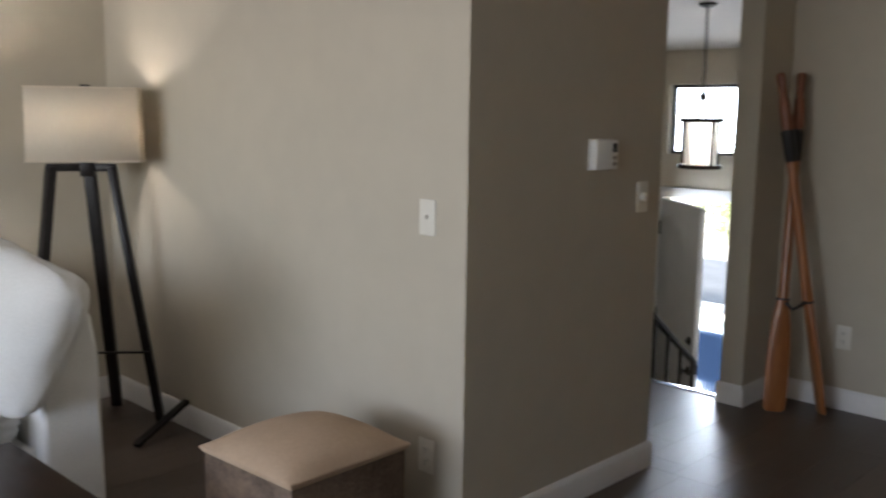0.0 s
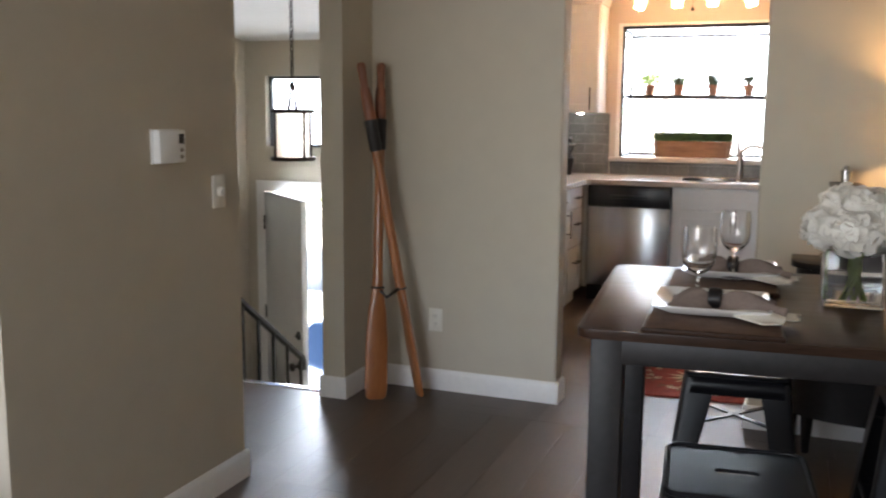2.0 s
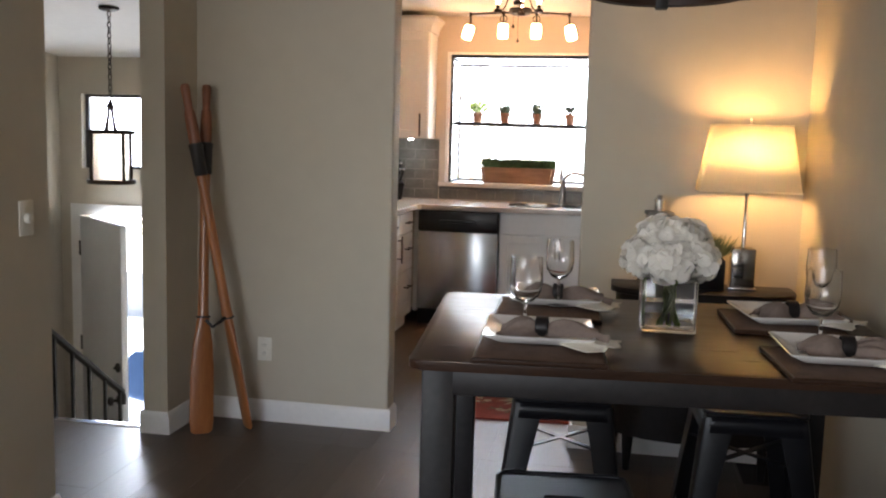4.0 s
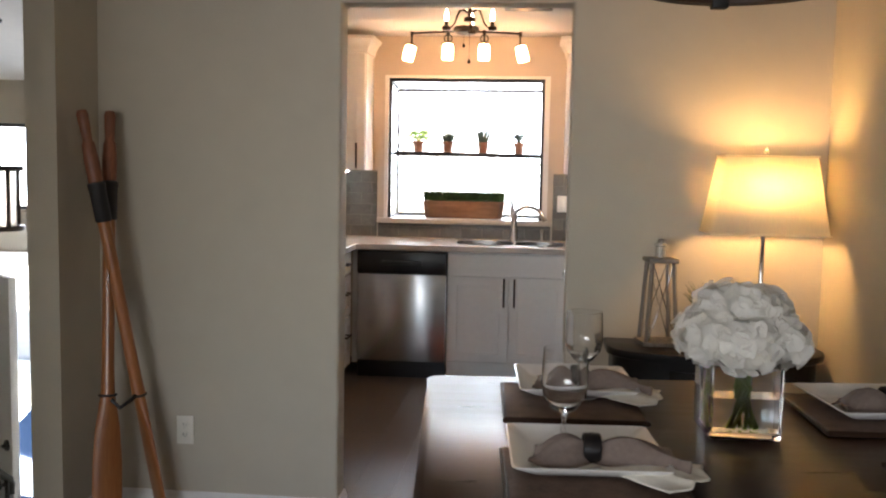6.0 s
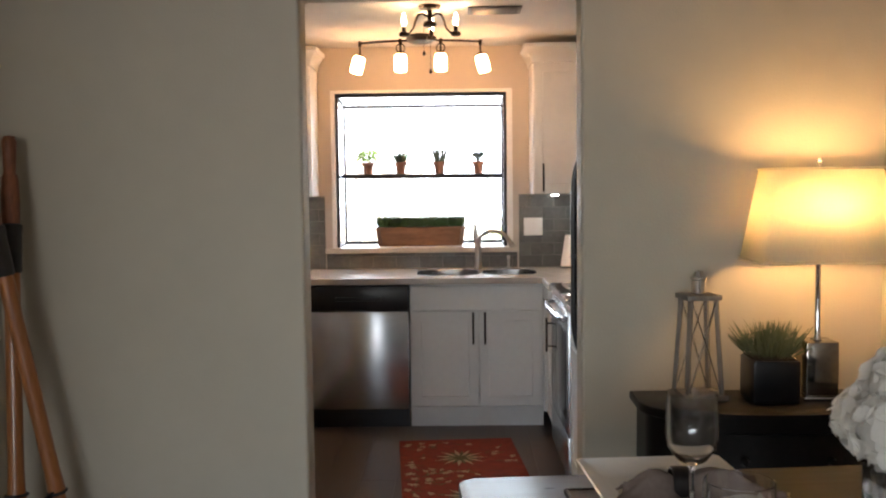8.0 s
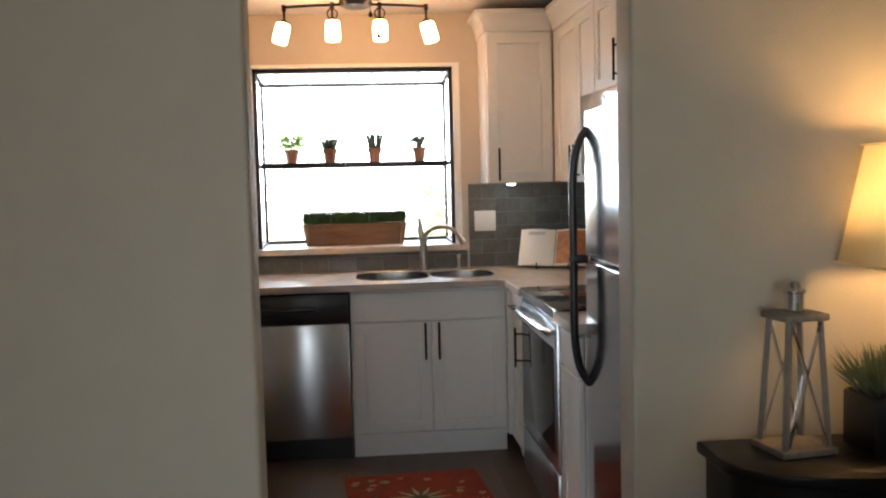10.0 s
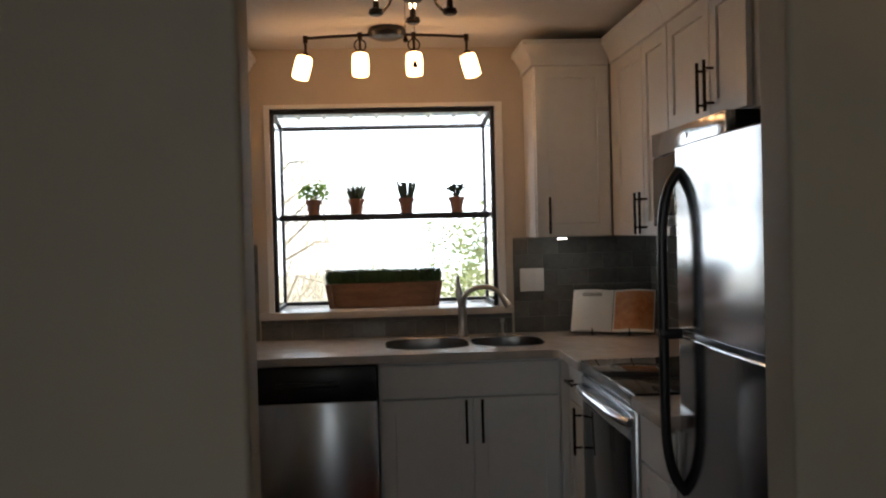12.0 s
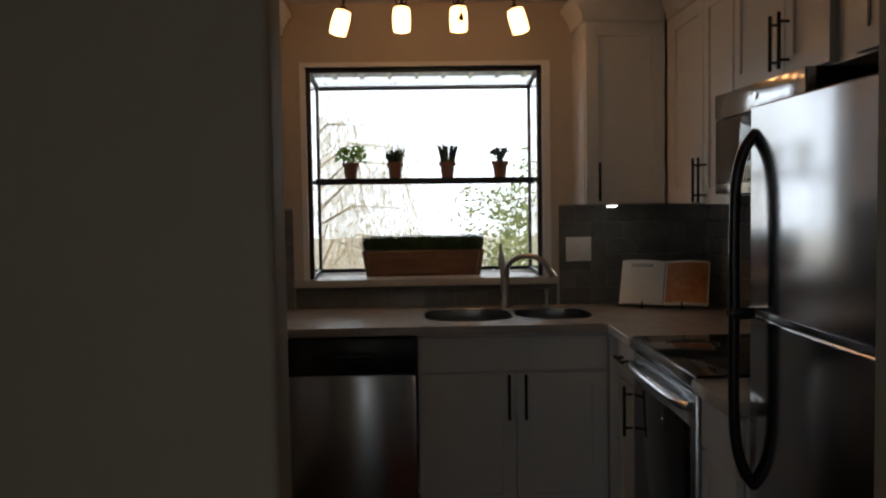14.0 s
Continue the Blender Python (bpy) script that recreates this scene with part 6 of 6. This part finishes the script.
part("bottom_bar", bar(bmesh.new(), (-0.118, 0, 1.118), (0.118, 0, 1.118), 0.014, 0.01), M_BRONZE, pd)

# ---- outdoors, seen through the windows and the open door ----
M_BARK = mat("tan_dry_branch", (0.66, 0.56, 0.42), 0.9, var=0.3, scale=8, fine=40)
M_TREELEAF = cloth_shade("sunlit_tree_leaf", (0.50, 0.55, 0.27), 0.68)
M_DRYLEAF = cloth_shade("dry_hanging_leaf", (0.84, 0.76, 0.58))


def tree(name, label, x, y, z0, h, crown, leafmat, count, droop, seed, leaf=0.10):
    random.seed(seed)
    t = thing(name, label, "tree", pose(x, y, z0))
    trunk = [(0.0, 0.0, 0.0), (0.05, 0.02, h * 0.25), (-0.04, 0.05, h * 0.5), (0.03, 0.0, h * 0.78)]
    part("trunk", tube(trunk, 0.1, 8, radii=[0.13, 0.10, 0.075, 0.04]), M_BARK, t)
    bl = bmesh.new()
    tips = []
    for k in range(20):
        a = k * 2.4 + random.uniform(-0.3, 0.3)
        s = Vector((0, 0, h * random.uniform(0.35, 0.78)))
        r = crown * random.uniform(0.5, 1.0)
        up = random.uniform(0.1, 0.5) * crown
        pts = [s, s + Vector((math.cos(a) * r * 0.4, math.sin(a) * r * 0.4, up)), s + Vector((math.cos(a) * r * 0.8, math.sin(a) * r * 0.8, up * 0.9)), s + Vector((math.cos(a) * r, math.sin(a) * r, up * 0.9 - droop * crown * random.uniform(0.3, 1)))]
        part("limb", tube(pts, 0.03, 6, radii=[0.028, 0.014, 0.008, 0.003]), M_BARK, t)
        tips += pts[1:]
    for k in range(count):
        c = random.choice(tips) + Vector((random.gauss(0, crown * 0.16), random.gauss(0, crown * 0.16), random.gauss(0, crown * 0.14)))
        d = Vector((random.gauss(0, 1), random.gauss(0, 1), random.gauss(-droop * 2.0, 0.7))).normalized() * leaf * random.uniform(0.6, 1.5)
        leaf_card(bl, c, c + d, leaf * (0.055 if droop > 0.5 else 0.45), 0.05)
    part("crown", bl, leafmat, t)
    return t


GZ = Z_LAND - 1.60
tree("weeping_tree", "pale weeping tree with dry hanging twigs outside the kitchen window", -0.9, 8.5, GZ, 6.4, 2.0, M_DRYLEAF, 16000, 1.0, 21, 0.16)
tree("shrub_tree", "leafy green garden tree outside the kitchen window", 2.55, 8.6, GZ, 5.3, 1.35, M_TREELEAF, 6500, 0.1, 22, 0.10)
tree("garden_tree", "sunlit green tree in front of the house entry", -7.0, 10.8, GZ, 3.6, 1.3, M_TREELEAF, 3000, 0.1, 23, 0.13)
structure("road", boxm(-60, 60, 12.0, 18.0, GZ - 0.02, GZ + 0.004), mat("asphalt", (0.06, 0.06, 0.06), 0.9, var=0.2, scale=2, fine=60))
structure("porch", boxm(-2.7, -0.9, Y_DOOR + T + 0.004, Y_DOOR + T + 0.9, GZ, Z_LAND - 0.01, bevel=0.01), mat("concrete_porch", (0.42, 0.40, 0.37), 0.9, var=0.1, scale=2, fine=40), "concrete porch slab before the entry")
structure("pavement", boxm(-2.6, -0.9, Y_DOOR + T + 0.92, 11.9, GZ - 0.02, GZ + 0.035), mat("concrete_walk", (0.45, 0.43, 0.40), 0.9, var=0.1, scale=2, fine=40))
# roof eave over the kitchen window
ev = structure("eave_north", boxm(-0.05, 3.2, 1.13, 1.75, 2.17, 2.22), mat("pale_blue_metal_roof", (0.34, 0.41, 0.46), 0.4, metal=0.3, var=0.06), "pale blue ribbed metal eave")
for k in range(20):
    part("rib", boxm(-0.02 + 0.16 * k, 0.005 + 0.16 * k, 1.135, 1.745, 2.155, 2.169), M_WHITE, ev)
# car parked beyond the entry
car = thing("car", "dark blue parked car seen through the entry door", "car", pose(-3.8, 4.4, GZ + 0.002, 0, 0, 75))
M_CAR = mat("dark_blue_car_paint", (0.008, 0.016, 0.035), 0.2, metal=0.3, var=0.05, coat=0.8)
prof = [(-2.1, 0.35), (-2.15, 0.62), (-1.95, 0.84), (-1.1, 0.92), (-0.55, 1.38), (0.75, 1.42), (1.45, 1.0), (2.05, 0.92), (2.15, 0.6), (2.1, 0.35)]
bm = bmesh.new()
A, B = [bm.verts.new((x, -0.85 * (1 if z < 1.0 else 0.82), z)) for x, z in prof], [bm.verts.new((x, 0.85 * (1 if z < 1.0 else 0.82), z)) for x, z in prof]
bm.faces.new(A), bm.faces.new(B[::-1])
for i in range(len(prof)):
    bm.faces.new((A[i], A[(i + 1) % len(prof)], B[(i + 1) % len(prof)], B[i]))
fn_bevel(part("body", bm, M_CAR, car), 0.06)
for s in (-1, 1):
    part("side_window", moved(prism([(-0.95, 0.95), (-0.5, 1.32), (0.7, 1.35), (1.25, 1.0)], 0, 0.02), Matrix.Translation((0, s * 0.79 + 0.01, 0)) @ pose(0, 0, 0, 90, 0, 0)), M_BLACK, car)
    for x in (-1.35, 1.35):
        w = part("wheel", conem((x, s * 0.72, 0.33), (x, s * 0.9, 0.33), 0.33, seg=28), M_BLACK, car)
        part("rim", conem((x, s * 0.9, 0.33), (x, s * 0.91, 0.33), 0.2, seg=20), M_STEEL_H, w)
    part("headlight", boxm(-2.17, -2.0, s * 0.62 - 0.16, s * 0.62 + 0.16, 0.62, 0.76, bevel=0.03), M_CHROME, car)

# ---- pieces: backsplash tiles and floor planks ----
TW, TH, G = 0.152, 0.0765, 0.003


def tile_mesh(w):
    bm = boxm(0, w, -0.007, 0, 0, TH, bevel=0.0015, seg=1)
    return mesh_of("tile", bm, M_TILE, smooth=False)


tile_cache = {}


def tile_field(name, origin, m, length, z0, z1, skip=()):
    """Running-bond tiles on a wall; local x along the wall, face towards -y."""
    back = structure(name, boxm(0, length, -0.004, -0.0005, z0, z1), M_GROUT, "grey subway tile backsplash")
    back.matrix_world = m
    row, z = 0, z0 + 0.002
    while z + 0.02 < z1:
        x = -(TW + G) / 2 * (row % 2)
        while x < length:
            a, b = max(x, 0.0), min(x + TW, length)
            if b - a > 0.02 and not any(a < s1 and b > s0 and z < q1 and z + TH > q0 for s0, s1, q0, q1 in skip):
                key = round(b - a, 3)
                if key not in tile_cache:
                    tile_cache[key] = tile_mesh(key)
                t = new("tile", tile_cache[key])
                t.parent = back
                t.location = (a, 0, z)
                if z + TH > z1:
                    t.scale = (1, 1, (z1 - z) / TH)
            x += TW + G
        row += 1
        z += TH + G
    return back


NW = lambda x: pose(x, Y_WIN, 0)
tile_field("backsplash_sill", 0, NW(0.028), 1.27, 0.911, WZ0 - 0.036)
tile_field("backsplash_right", 0, NW(1.31), X_K_E - 1.31, 0.911, ZU - 0.001)
tile_field("backsplash_left", 0, NW(X_K_W), 0.02 - X_K_W, 0.911, ZU - 0.001)
tile_field("backsplash_east", 0, facing_west(X_K_E, Y_WIN - 0.01), 2.45, 0.911, ZU - 0.001)
tile_field("backsplash_west", 0, facing_east(X_K_W, -1.5), 2.14, 0.911, ZU - 0.001)

# planks run along y
PW, PL, PG = 0.178, 1.22, 0.0008


def plank_mesh(w, l):
    bm = boxm(0, w, 0, l, -0.006, 0, bevel=0.0004, seg=1)
    return mesh_of("plank", bm, M_PLANK, smooth=False)


plank_cache = {}
random.seed(2)


def planks(parent, x0, x1, y0, y1):
    col, x = 0, x0
    while x < x1 - 0.01:
        w = min(PW, x1 - x)
        y = y0 - random.uniform(0, PL)
        while y < y1:
            a, b = max(y, y0), min(y + PL, y1)
            if b - a > 0.003:
                key = (round(w, 3), max(0.01, round(b - a, 2)))
                if key not in plank_cache:
                    plank_cache[key] = plank_mesh(w, key[1])
                p = new("plank", plank_cache[key])
                p.parent = parent
                p.location = (x, a, 0)
                p.scale = (1, (b - a - PG) / key[1], 1)
            y += PL
        x += PW + PG
        col += 1


planks(bpy.data.objects["floor"], X_WEST, X_EAST, -7.4, Y_THERMO_END)
planks(bpy.data.objects["floor_dining"], X_ENTRY_W, X_EAST, Y_THERMO_END, Y_EDGE - 0.03)
planks(bpy.data.objects["floor_kitchen"], X_STUB - 0.118, X_K_E, Y_EDGE - 0.03, Y_WIN - 0.01)
rest = part("floor_rest", boxm(X_WEST, X_EAST, Y_SOUTH, -7.402, -0.006, 0.0), M_PLANK, bpy.data.objects["floor"])
